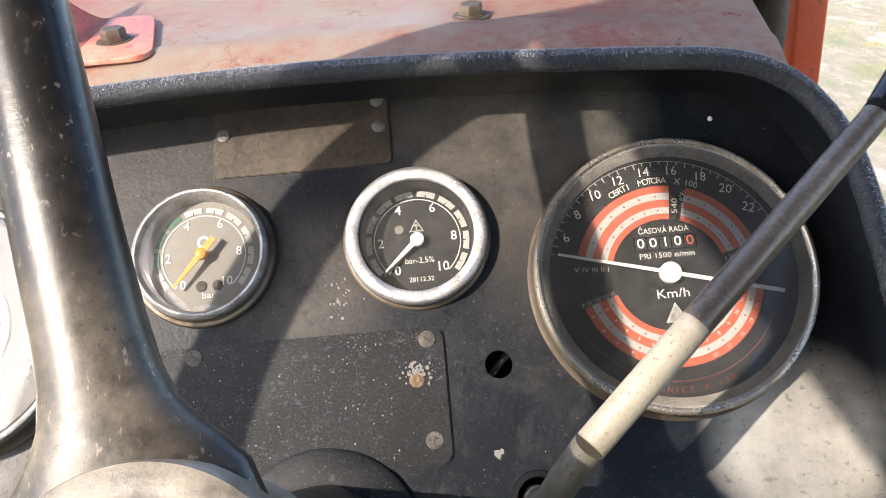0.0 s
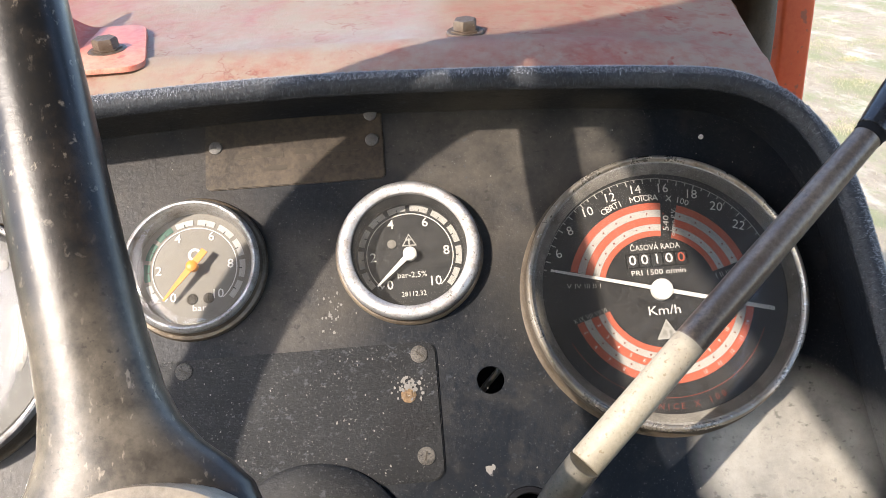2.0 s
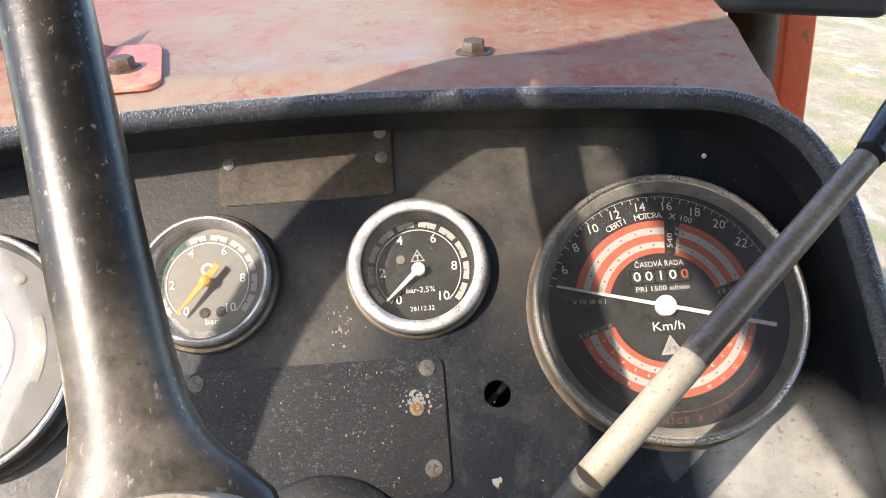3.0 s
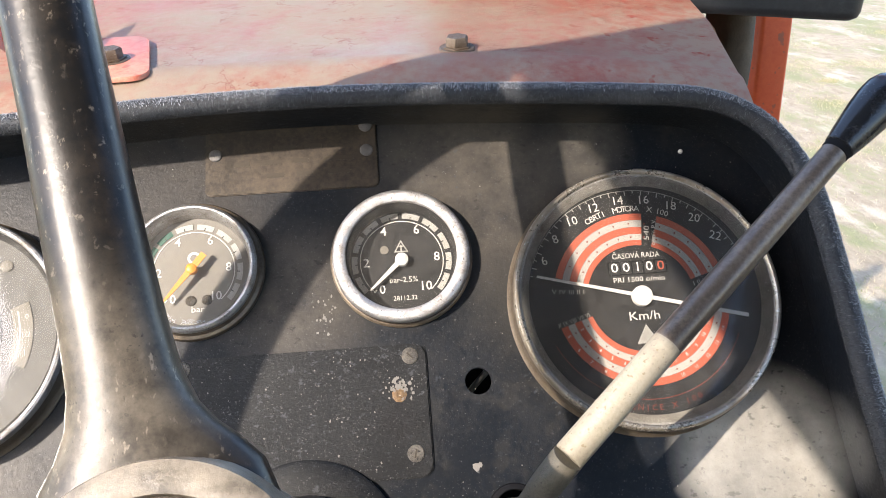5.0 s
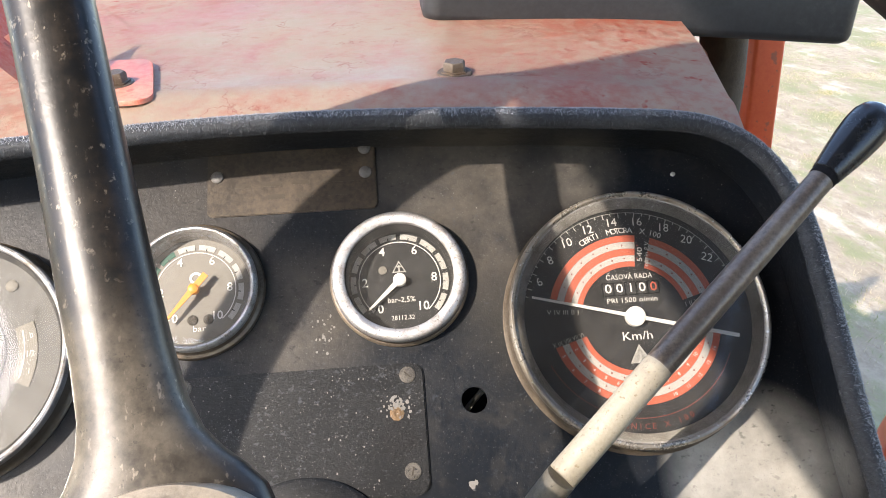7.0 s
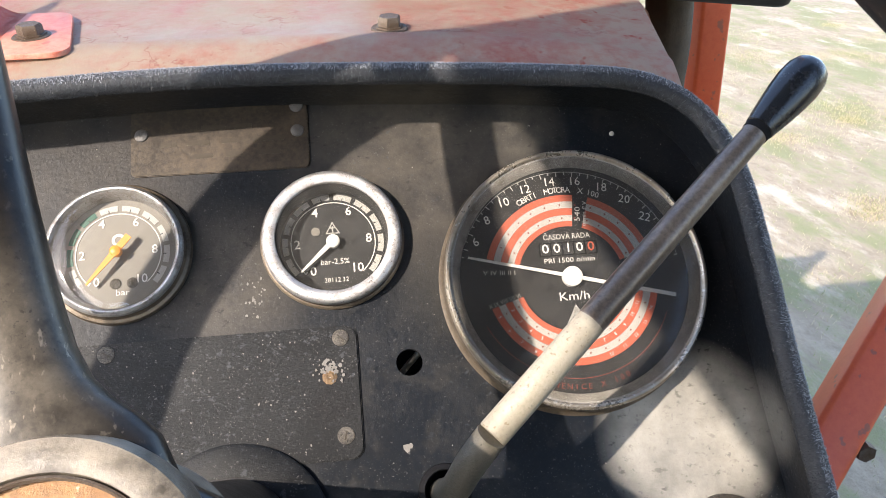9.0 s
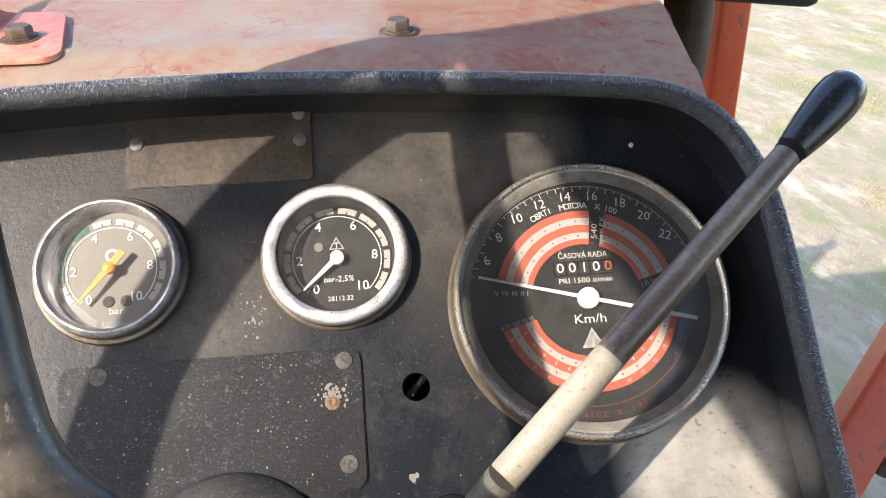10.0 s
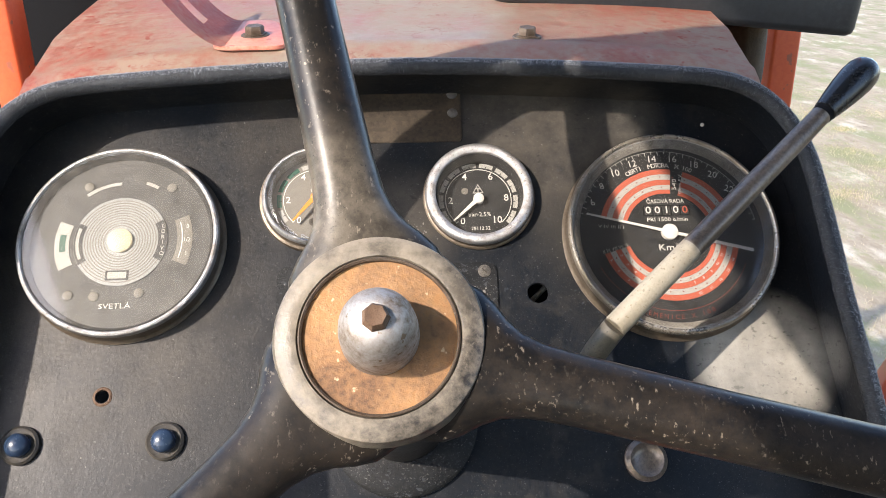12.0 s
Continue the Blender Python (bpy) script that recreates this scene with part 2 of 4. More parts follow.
M_DARKRED = plain("dull_red_ink", (0.2, 0.04, 0.026), 0.6, 0, 0.15, 500)
M_GREEN = plain("green_ink", (0.01, 0.085, 0.055), 0.5, 0, 0.2)
M_ORANGE = plain("orange_needle", (0.75, 0.27, 0.03), 0.45, 0, 0.15)
M_CREAM = worn("sunlit_lever_cream", (0.27, 0.24, 0.18), (0.36, 0.325, 0.255), (0.15, 0.125, 0.09), 130, (0.5, 0.75), 0, (0.48, 0.68), (0.2, 0.16, 0.1), 0.3)
specks(M_CREAM, 500, 0.64, (0.09, 0.07, 0.05), 0.7, (1, 1, 1))
M_ROD = worn("dark_brown_steel", (0.1, 0.08, 0.066), (0.16, 0.13, 0.106), (0.22, 0.18, 0.14), 90, (0.3, 0.5), 0.45, (0.5, 0.7), None, 0.15)
specks(M_ROD, 500, 0.66, (0.22, 0.19, 0.15), 0.6)
M_RODLOW = worn("olive_rod", (0.055, 0.052, 0.041), (0.085, 0.08, 0.062), (0.12, 0.105, 0.083), 120, (0.45, 0.65), 0.1, (0.45, 0.7), (0.03, 0.027, 0.021), 0.3)
M_KNOB = worn("black_knob_plastic", (0.008, 0.009, 0.011), (0.013, 0.014, 0.016), (0.03, 0.029, 0.028), 90, (0.26, 0.45), 0, (0.5, 0.75), None, 0.08)
M_BLACK = plain("flat_black", (0.008, 0.008, 0.009), 0.8)
M_BLACK.node_tree.nodes["Principled BSDF"].inputs["Specular IOR Level"].default_value = 0.1
M_BOX = worn("black_box_plastic", (0.016, 0.017, 0.019), (0.026, 0.027, 0.03), (0.06, 0.058, 0.054), 40, (0.45, 0.65), 0, (0.55, 0.8), None, 0.2)
M_BLUE = plain("blue_black_button", (0.02, 0.035, 0.065), 0.22, 0, 0.2)
M_CAP = plain("cream_cap", (0.62, 0.56, 0.40), 0.5)
M_DISC = plain("grey_spiral_disc", (0.30, 0.31, 0.31), 0.4, 0.2)
M_CANVAS = worn("brown_canvas", (0.06, 0.042, 0.025), (0.11, 0.078, 0.046), (0.035, 0.025, 0.016), 60, (0.8, 0.9), 0, (0.45, 0.65), None, 0.7)


def glass(name, haze):
    """A clear pane: mirror gloss by angle, a film of dust, the rest let through."""
    m, t, b = shader(name)
    t.nodes.remove(b)
    clear, gloss, dust = (t.nodes.new("ShaderNodeBsdf" + k) for k in ("Transparent", "Glossy", "Diffuse"))
    clear.inputs["Color"].default_value = (0.93, 0.93, 0.92, 1)
    gloss.inputs["Roughness"].default_value = 0.06
    dust.inputs["Color"].default_value = (0.5, 0.47, 0.42, 1)
    fr = t.nodes.new("ShaderNodeFresnel")
    fr.inputs["IOR"].default_value = 1.5
    a, c = t.nodes.new("ShaderNodeMixShader"), t.nodes.new("ShaderNodeMixShader")
    t.links.new(fr.outputs[0], a.inputs[0])
    t.links.new(clear.outputs[0], a.inputs[1])
    t.links.new(gloss.outputs[0], a.inputs[2])
    film = ramp(t, noise_at(t, 130, 8, 0.75), (0.35, haze * 0.4), (0.75, haze * 2.2))
    grit = ramp(t, noise_at(t, 1000, 2, 0.5, (1, 1, 1), (1, 2, 3)), (0.7, 0.0), (0.76, 0.28))
    t.links.new(mix(t, 1.0, film, grit, "ADD"), c.inputs[0])
    t.links.new(a.outputs[0], c.inputs[1])
    t.links.new(dust.outputs[0], c.inputs[2])
    t.links.new(c.outputs[0], t.nodes["Material Output"].inputs["Surface"])
    return m


M_GLASS = glass("dusty_glass", 0.017)
M_HAZE = glass("hazy_glass", 0.05)


# ---- building helpers ----
def P(u, v, n=0.0):
    """A place of the panel: u to the right, v up along it, n out of it."""
    return Vector((u, -n, v))


def mesh_of(name, bm, material, smooth=40):
    me = bpy.data.meshes.new(name)
    bmesh.ops.recalc_face_normals(bm, faces=bm.faces)
    bm.to_mesh(me)
    bm.free()
    me.materials.append(material)
    if smooth:
        me.shade_smooth()
        me.set_sharp_from_angle(angle=radians(smooth))
    return me


def thing(name, place, label, category, space=PAN, group="", kind=""):
    ob = new(name)
    ob.empty_display_size = 0.01
    ob.matrix_world = space @ Matrix.Translation(place)
    ob["space"] = 1 if space is PAN else 0
    return tagged(ob, label, category, group, kind)


def part(name, bm, material, parent, label="", smooth=40):
    """Links bm, given in the frame of the parent's space, as a mesh under parent."""
    root = parent
    while root.parent:
        root = root.parent
    ob = new(name, mesh_of(name, bm, material, smooth))
    bpy.context.view_layer.update()
    space = PAN if root["space"] else Matrix()
    ob.data.transform(parent.matrix_world.inverted() @ space)
    ob.parent = parent
    return tagged(ob, label)


def solid(name, bm, material, label, category, space=PAN, kind="", smooth=40, group=""):
    ob = new(name, mesh_of(name, bm, material, smooth))
    ob.matrix_world = space
    ob["space"] = 1 if space is PAN else 0
    return tagged(ob, label, category, group, kind)


def skin(bm, rings, closed=True, cap=True):
    """A skin over rings of equally many places."""
    vs = [[bm.verts.new(p) for p in r] for r in rings]
    k = len(vs[0])
    for a, b in zip(vs, vs[1:]):
        for i in range(k if closed else k - 1):
            j = (i + 1) % k
            bm.faces.new((a[i], a[j], b[j], b[i]))
    if cap and closed:
        bm.faces.new(vs[0])
        bm.faces.new(vs[-1])
    return bm


def turned(u, v, profile, steps=64, cap=True):
    """A turned body about the panel's normal at (u, v): profile of (radius, n)."""
    bm = bmesh.new()
    rings = [[P(u + r * math.cos(a), v + r * math.sin(a), n) for a in (2 * math.pi * i / steps for i in range(steps))] for r, n in profile]
    return skin(bm, rings, True, cap)


def tube(points, radius, steps=16, flat=1.0):
    """A round bar along points; radius: one number or one for each point."""
    bm = bmesh.new()
    pts = [Vector(p) for p in points]
    rad = radius if isinstance(radius, (list, tuple)) else [radius] * len(pts)
    rings = []
    up = None
    for i, p in enumerate(pts):
        d = (pts[min(i + 1, len(pts) - 1)] - pts[max(i - 1, 0)]).normalized()
        if up is None:
            up = d.orthogonal().normalized()
        up = (up - d * up.dot(d)).normalized()
        side = d.cross(up)
        rings.append([p + (up * math.cos(a) + side * math.sin(a) * flat) * rad[i] for a in (2 * math.pi * k / steps for k in range(steps))])
    return skin(bm, rings)


def smooth_path(points, n=8):
    """Catmull-Rom through points."""
    p = [Vector(q) for q in points]
    p = [2 * p[0] - p[1]] + p + [2 * p[-1] - p[-2]]
    out = []
    for i in range(1, len(p) - 2):
        for k in range(n):
            t = k / n
            a, b, c, d = p[i - 1:i + 3]
            out.append(0.5 * ((2 * b) + (c - a) * t + (2 * a - 5 * b + 4 * c - d) * t * t + (3 * b - a - 3 * c + d) * t ** 3))
    return out + [p[-2]]


def slab(outline, n0, n1, bevel=0.0, holes=()):
    """A plate of the panel from an outline of (u, v), between the heights n0 and n1, with round holes (u, v, r)."""
    bm = bmesh.new()
    loops = [list(outline)] + [[(hu + hr * math.cos(2 * math.pi * i / 28), hv + hr * math.sin(2 * math.pi * i / 28)) for i in range(28)] for hu, hv, hr in holes]
    edges = []
    for lp in loops:
        vs = [bm.verts.new(P(a, b, n1)) for a, b in lp]
        edges += [bm.edges.new((vs[i], vs[(i + 1) % len(vs)])) for i in range(len(vs))]
    if holes:
        bmesh.ops.triangle_fill(bm, edges=edges, use_beauty=True)
    else:
        bm.faces.new(bm.verts)
    top = list(bm.faces)
    ex = bmesh.ops.extrude_face_region(bm, geom=top)
    for v in ex["geom"]:
        if isinstance(v, bmesh.types.BMVert):
            v.co.y = -n0
    if bevel:
        rim = [e for e in bm.edges if e.is_valid and len(e.link_faces) == 2 and all(abs(v.co.y + n1) < 1e-7 for v in e.verts) and abs(e.calc_face_angle(0)) > 1]
        bmesh.ops.bevel(bm, geom=rim, offset=bevel, segments=2, affect="EDGES")
    return bm


def rounded(u0, v0, u1, v1, r, k=6):
    out = []
    for cu, cv, a0 in ((u1 - r, v1 - r, 0), (u0 + r, v1 - r, 90), (u0 + r, v0 + r, 180), (u1 - r, v0 + r, 270)):
        out += [(cu + r * math.cos(radians(a0 + 90 * i / k)), cv + r * math.sin(radians(a0 + 90 * i / k))) for i in range(k + 1)]
    return out


def band(u, v, r0, r1, a0, a1, n, thick=0.00015, wob=0):
    """A flat ring piece printed on a dial, from angle a0 to a1 in degrees."""
    k = max(2, int(abs(a1 - a0) / 3))
    ang = [radians(a0 + (a1 - a0) * i / k) for i in range(k + 1)]
    out = [(u + r1 * math.cos(a), v + r1 * math.sin(a)) for a in ang] + [(u + r0 * math.cos(a), v + r0 * math.sin(a)) for a in reversed(ang)]
    bm = bmesh.new()
    up = [[bm.verts.new(P(*out[i], h)) for i in range(len(out))] for h in (n, n + thick)]
    m = len(ang)
    for h in (0, 1):
        for i in range(m - 1):
            bm.faces.new((up[h][i], up[h][i + 1], up[h][2 * m - 2 - i], up[h][2 * m - 1 - i]))
    for i in range(2 * m):
        j = (i + 1) % (2 * m)
        bm.faces.new((up[0][i], up[0][j], up[1][j], up[1][i]))
    return bm


def join(*bms):
    bm = bmesh.new()
    for b in bms:
        me = bpy.data.meshes.new("tmp")
        b.to_mesh(me)
        b.free()
        bm.from_mesh(me)
        bpy.data.meshes.remove(me)
    return bm


def writing(text, u, v, n, size, width=0.0, angle=0.0, bold=0.0):
    """Letters lying on the panel, centred at (u, v), turned by angle."""
    cu = bpy.data.curves.new("letters", "FONT")
    cu.body, cu.size, cu.align_x, cu.align_y = text, size * 1.37, "CENTER", "CENTER"
    cu.offset, cu.resolution_u = bold, 2
    ob = bpy.data.objects.new("letters", cu)
    me = bpy.data.meshes.new_from_object(ob)
    bm = bmesh.new()
    bm.from_mesh(me)
    bpy.data.objects.remove(ob)
    bpy.data.curves.remove(cu)
    bpy.data.meshes.remove(me)
    xs = [q.co.x for q in bm.verts]
    s = width / (max(xs) - min(xs)) if width else 1.0
    c, si = math.cos(radians(angle)), math.sin(radians(angle))
    for q in bm.verts:
        x, y = q.co.x * s, q.co.y
        q.co = P(u + x * c - y * si, v + x * si + y * c, n)
    return bm


def arc_writing(text, u, v, r, mid, span, n, size):
    """Letters set one by one along a circle about (u, v), clockwise round the angle mid."""
    out = []
    k = len(text)
    for i, ch in enumerate(text):
        if ch != " ":
            a = mid + span / 2 - span * i / max(1, k - 1)
            out.append(writing(ch, u + r * math.cos(radians(a)), v + r * math.sin(radians(a)), n, size, 0, a - 90))
    return join(*out)


def hexagon(u, v, r, n0, n1):
    return turned(u, v, [(r, n0), (r, n1 - r * 0.12), (r * 0.9, n1)], 6)


# ---- dashboard ----
HALF = [(0.0, 0.1015), (0.05, 0.1005), (0.11, 0.0975), (0.165, 0.0935), (0.2, 0.089), (0.222, 0.0785), (0.236, 0.061), (0.2445, 0.036), (0.2475, 0.0), (0.2495, -0.05), (0.253, -0.1), (0.257, -0.16), (0.262, -0.24)]
EDGE = [(-u, v) for u, v in reversed(HALF[1:])] + HALF
edge_path = [Vector((p.x, p.y, 0)) for p in smooth_path([(u, v, 0) for u, v in EDGE], 6)]


def grown(path, d):
    out = []
    for i, p in enumerate(path):
        a = (path[min(i + 1, len(path) - 1)] - path[max(i - 1, 0)]).normalized()
        out.append((p.x - a.y * d, p.y + a.x * d))
    return out


TRIM_N = 0.038
HOLE, HOLE_L, SLOT = (0.0832, -0.0336, 0.0064), (-0.1714, -0.0883, 0.0038), (0.0948, -0.0938, 0.0095)
dash = thing("dashboard", P(0, 0, 0), "black painted steel tractor dashboard, dusty and stained, sunlit patches painted in", "dashboard")
panel_outline = grown(edge_path, 0.008)
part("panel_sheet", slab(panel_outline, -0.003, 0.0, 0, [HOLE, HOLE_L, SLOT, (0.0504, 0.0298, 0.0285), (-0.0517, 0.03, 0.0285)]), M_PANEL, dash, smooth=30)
bm = bmesh.new()
skin(bm, [[P(*a, n) for a in grown(edge_path, d)] for d, n in ((0.0022, 0.0), (0.0022, 0.011), (0.0022, 0.024), (0.001, TRIM_N))], False)
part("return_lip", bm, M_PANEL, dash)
part("back_box", slab(grown(edge_path, -0.002), -0.09, -0.05, 0), M_BLACK, dash)

part("metal_strip", tube(smooth_path([P(0.0745, -0.043, -0.016), P(0.081, -0.0355, -0.0105), P(0.0875, -0.029, -0.0115), P(0.094, -0.022, -0.02)], 6), 0.0022, 12, 0.5), M_RIVET, dash, "bent pale metal strip behind the round hole")

trim = thing("edge_trim", P(0, 0.1, TRIM_N), "black bristly pile edging along the dashboard lip, greyed by dust and painted-in sky sheen", "edge trim")
dense, step, carry = [], 0.0003, 0.0
for a, b in zip(edge_path, edge_path[1:]):
    seg = (b - a).length
    while carry < seg:
        q = a.lerp(b, carry / seg)
        dense.append(P(q.x, q.y, TRIM_N))
        carry += step
    carry -= seg
bm = tube(dense[::6] + dense[-1:], 0.0049, 18, 1.0)
part("core", bm, M_RUBBER, trim, smooth=60)
def pile_paint(name, *stops):
    m, t, b = shader(name)
    geo = t.nodes.new("ShaderNodeNewGeometry")
    t.links.new(ramp(t, geo.outputs["Random Per Island"], *stops), b.inputs["Base Color"])
    b.inputs["Roughness"].default_value = 0.55
    return m


# Upper pile has sky sheen put into its colour, over dust; lower stays dark.
rnd = np.random.RandomState(11)
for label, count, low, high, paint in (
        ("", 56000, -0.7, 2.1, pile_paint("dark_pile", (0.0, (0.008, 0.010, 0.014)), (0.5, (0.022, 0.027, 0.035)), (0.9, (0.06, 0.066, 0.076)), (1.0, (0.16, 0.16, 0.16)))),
        ("upper pile greyed by dust, with sky sheen in its colour", 64000, 1.5, 3.9, pile_paint("dusty_sky_lit_pile", (0.0, (0.06, 0.072, 0.09)), (0.35, (0.22, 0.245, 0.28)), (0.8, (0.42, 0.445, 0.475)), (1.0, (0.58, 0.58, 0.57))))):
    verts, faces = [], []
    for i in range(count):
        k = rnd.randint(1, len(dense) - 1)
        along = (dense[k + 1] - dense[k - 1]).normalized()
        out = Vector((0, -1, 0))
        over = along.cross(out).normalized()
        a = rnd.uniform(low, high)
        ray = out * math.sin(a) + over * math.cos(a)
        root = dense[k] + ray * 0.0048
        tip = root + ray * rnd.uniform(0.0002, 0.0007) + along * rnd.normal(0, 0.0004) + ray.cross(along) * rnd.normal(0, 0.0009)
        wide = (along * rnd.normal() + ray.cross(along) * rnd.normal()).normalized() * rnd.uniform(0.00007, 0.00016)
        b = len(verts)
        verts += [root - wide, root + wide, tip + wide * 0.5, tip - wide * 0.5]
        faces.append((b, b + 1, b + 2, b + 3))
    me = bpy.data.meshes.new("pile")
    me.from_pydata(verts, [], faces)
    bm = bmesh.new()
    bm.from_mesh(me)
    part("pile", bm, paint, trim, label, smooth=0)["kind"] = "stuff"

# ---- hood ----
HOOD_Z, HOOD_UP = 0.152, 1.1
def top_of(u):
    """Height of the lip's top at u."""
    u = abs(u)
    for (a, va), (b, vb) in zip(HALF, HALF[1:]):
        if a <= u <= b:
            return va + (vb - va) * (u - a) / (b - a)
    return -0.2


def hood_at(s, w):
    """A place of the hood: s from -1 to 1 across, w metres forward of the lip."""
    y = -TRIM_N + 0.004 + w
    half = 0.2275 + 0.21 * min(w, 0.08) + 0.12 * max(0, min(w, 0.3) - 0.08)
    u = s * half
    arch = -(0.012 + 0.016 * max(0.0, 1 - w / 0.06)) * abs(s) ** 3
    z = HOOD_Z + HOOD_UP * min(y, 0.15) + 0.78 * max(0.0, y - 0.15)
    start = 0.108
    k = min(1, w / 0.02)
    z0 = HOOD_Z + HOOD_UP * (-TRIM_N + 0.024)
    if w < 0.02:
        z = start + (z0 - start) * math.sin(k * math.pi / 2)
    return Vector((u, y, z + arch))


hood = thing("hood", P(0, 0.12, TRIM_N), "faded red sheet steel hood with dusty chalked paint", "hood")
bm = bmesh.new()
ws = [0, 0.003, 0.007, 0.012, 0.02, 0.035, 0.06, 0.1, 0.16, 0.25, 0.4, 0.7, 1.0]
ss = [-1 + i / 12 for i in range(25)]
rows_ = []
for w in ws:
    r = [hood_at(s, w) for s in ss]
    rows_.append(r)
skin(bm, rows_, False)
bmesh.ops.solidify(bm, geom=list(bm.faces), thickness=0.002)
part("top_sheet", bm, M_HOOD, hood)
for k, sg in ((0, -1), (-1, 1)):
    bm = bmesh.new()
    skin(bm, [[r[k], r[k] + Vector((sg * 0.003, 0.001, -0.004)), r[k] + Vector((sg * 0.005, 0.003, -0.014)), r[k] + Vector((sg * 0.012, 0.006, -0.12))] for r in rows_[6:]], False)
    bmesh.ops.solidify(bm, geom=list(bm.faces), thickness=0.002)
    part("side_sheet", bm, M_HOOD, hood)


def hood_normal_space(u, y):
    """A frame on the hood at u, y: x right, z out of the sheet."""
    z = HOOD_Z + HOOD_UP * y - 0.012 * abs(u / 0.22) ** 2.2
    up = Vector((0, -HOOD_UP, 1)).normalized()
    f = Vector((0, 1, HOOD_UP)).normalized()
    m = Matrix(((1, f.x, up.x), (0, f.y, up.y), (0, f.z, up.z))).to_4x4()
    return Matrix.Translation((u, y, z)) @ m


def hood_bolt(u, y, lift, name="hood_bolt"):
    th = new(name)
    th.matrix_world = PAN @ hood_normal_space(u, y) @ Matrix.Translation((0, 0, lift))
    th["space"] = 0
    tagged(th, "rusty hexagonal bolt with a round washer on the red hood", "bolt", "hood bolts")
    def ring(prof, k, mat, nm):
        bm = bmesh.new()
        skin(bm, [[Vector((r * math.cos(2 * math.pi * i / k + 0.3), r * math.sin(2 * math.pi * i / k + 0.3), h)) for i in range(k)] for r, h in prof])
        ob = new(nm, mesh_of(nm, bm, mat, 35))
        ob.parent = th
    ring([(0.0095, 0), (0.0095, 0.001), (0.009, 0.0015)], 28, M_STEEL, "washer")
    ring([(0.0075, 0.0015), (0.0075, 0.0022), (0.006, 0.0025)], 6, M_STEEL, "flange")
    ring([(0.0062, 0.0022), (0.0062, 0.0062), (0.0054, 0.0072)], 6, M_STEEL, "head")
    return th


hood_bolt(0.0866, -0.0115, 0.0)
hood_bolt(-0.0915, -0.0095, 0.0029)

bracket = thing("mounting_bracket", P(-0.1, 0.14, 0.01), "bent red steel bracket with a slot, bolted to the hood", "bracket")
bm = bmesh.new()
m = hood_normal_space(0, -0.003)
flat = [(x - 0.24 * (y + 0.04) * (x + 0.115) / 0.05, y) for x, y in rounded(-0.115, -0.0395, -0.0655, 0.031, 0.011)]
skin(bm, [[m @ Vector((-0.08 + (x + 0.08) * k, -0.02 + (y + 0.02) * k, h)) for x, y in flat] for h, k in ((0.0003, 1), (0.0024, 1), (0.0028, 0.985))])
part("base_plate", bm, M_BRACKET, bracket)
wing = smooth_path([Vector((a, b, 0)) for a, b in ((-0.104, 0.0026), (-0.113, 0.004), (-0.123, 0.011), (-0.133, 0.022), (-0.146, 0.04), (-0.158, 0.06))], 4)
bm = bmesh.new()
across = (-0.039, -0.014, -0.002, 0.0305)
grid = [[bm.verts.new(m @ Vector((q.x, f, q.y))) for f in across] for q in wing]
for i in range(len(grid) - 1):
    for k in range(3):
        if k == 1 and 8 <= i <= 13:
            continue
        bm.faces.new((grid[i][k], grid[i][k + 1], grid[i + 1][k + 1], grid[i + 1][k]))
bmesh.ops.solidify(bm, geom=list(bm.faces), thickness=0.0028)
part("upright_wing", bm, M_BRACKET, bracket)

# ---- things on the panel ----
def screw(u, v, n, r, parent, mat=None):
    s = part("screw", turned(u, v, [(r * 1.15, n), (r * 1.1, n + r * 0.12), (r * 0.8, n + r * 0.22), (r * 0.2, n + r * 0.24)], 20), mat or M_SCREW, parent)
    a = random.uniform(0, 180)
    part("slot", slab([(u + math.cos(radians(a + d)) * r * 0.6, v + math.sin(radians(a + d)) * r * 0.6) for d in (-10, 10, 170, 190)], n + r * 0.14, n + r * 0.255), M_STAMP, s)
    return s


cover = thing("inspection_cover", P(-0.01, -0.04, 0), "black painted rectangular cover plate with screws and flaked paint", "cover plate")
part("plate", slab(rounded(-0.074, -0.076, 0.0592, -0.0135, 0.006), 0.0, 0.0013, 0.0006), M_COVER, cover)
for u, v in ((-0.0567, -0.0185), (0.0513, -0.0193), (0.0512, -0.0649)):
    screw(u, v, 0.0013, 0.0035, cover)
part("paint_blister", turned(0.0452, -0.0375, [(0.0036, 0.0013), (0.0027, 0.0018), (0.0015, 0.0023), (0.0006, 0.002)], 9), M_BLISTER, cover, "rust blister with flaked white paint")

plate = thing("type_plate", P(0, 0.088, 0), "tarnished brown metal type plate held by four rivets", "type plate")
part("plate", slab(rounded(-0.0465, 0.0685, 0.0415, 0.1055, 0.003), 0.0, 0.001, 0.0004), M_PLATE, plate)
for u, v, w in ((-0.032, 0.0835, 0.008), (-0.019, 0.0838, 0.011), (-0.002, 0.084, 0.008), (0.0135, 0.0842, 0.016), (-0.0155, 0.0765, 0.009), (0.0, 0.0767, 0.008), (0.016, 0.0769, 0.011), (-0.012, 0.0915, 0.012), (0.004, 0.0917, 0.009)):
    part("stamped_bar", slab(rounded(u, v, u + w, v + 0.0026, 0.0004), 0.001, 0.00112), M_STAMP, plate)
for u, v in ((-0.0414, 0.0905), (0.0359, 0.0888), (0.0359, 0.1025)):
    part("rivet", turned(u, v, [(0.0034, 0.001), (0.0032, 0.0016), (0.0022, 0.002), (0.0005, 0.0021)], 18), M_RIVET, plate)
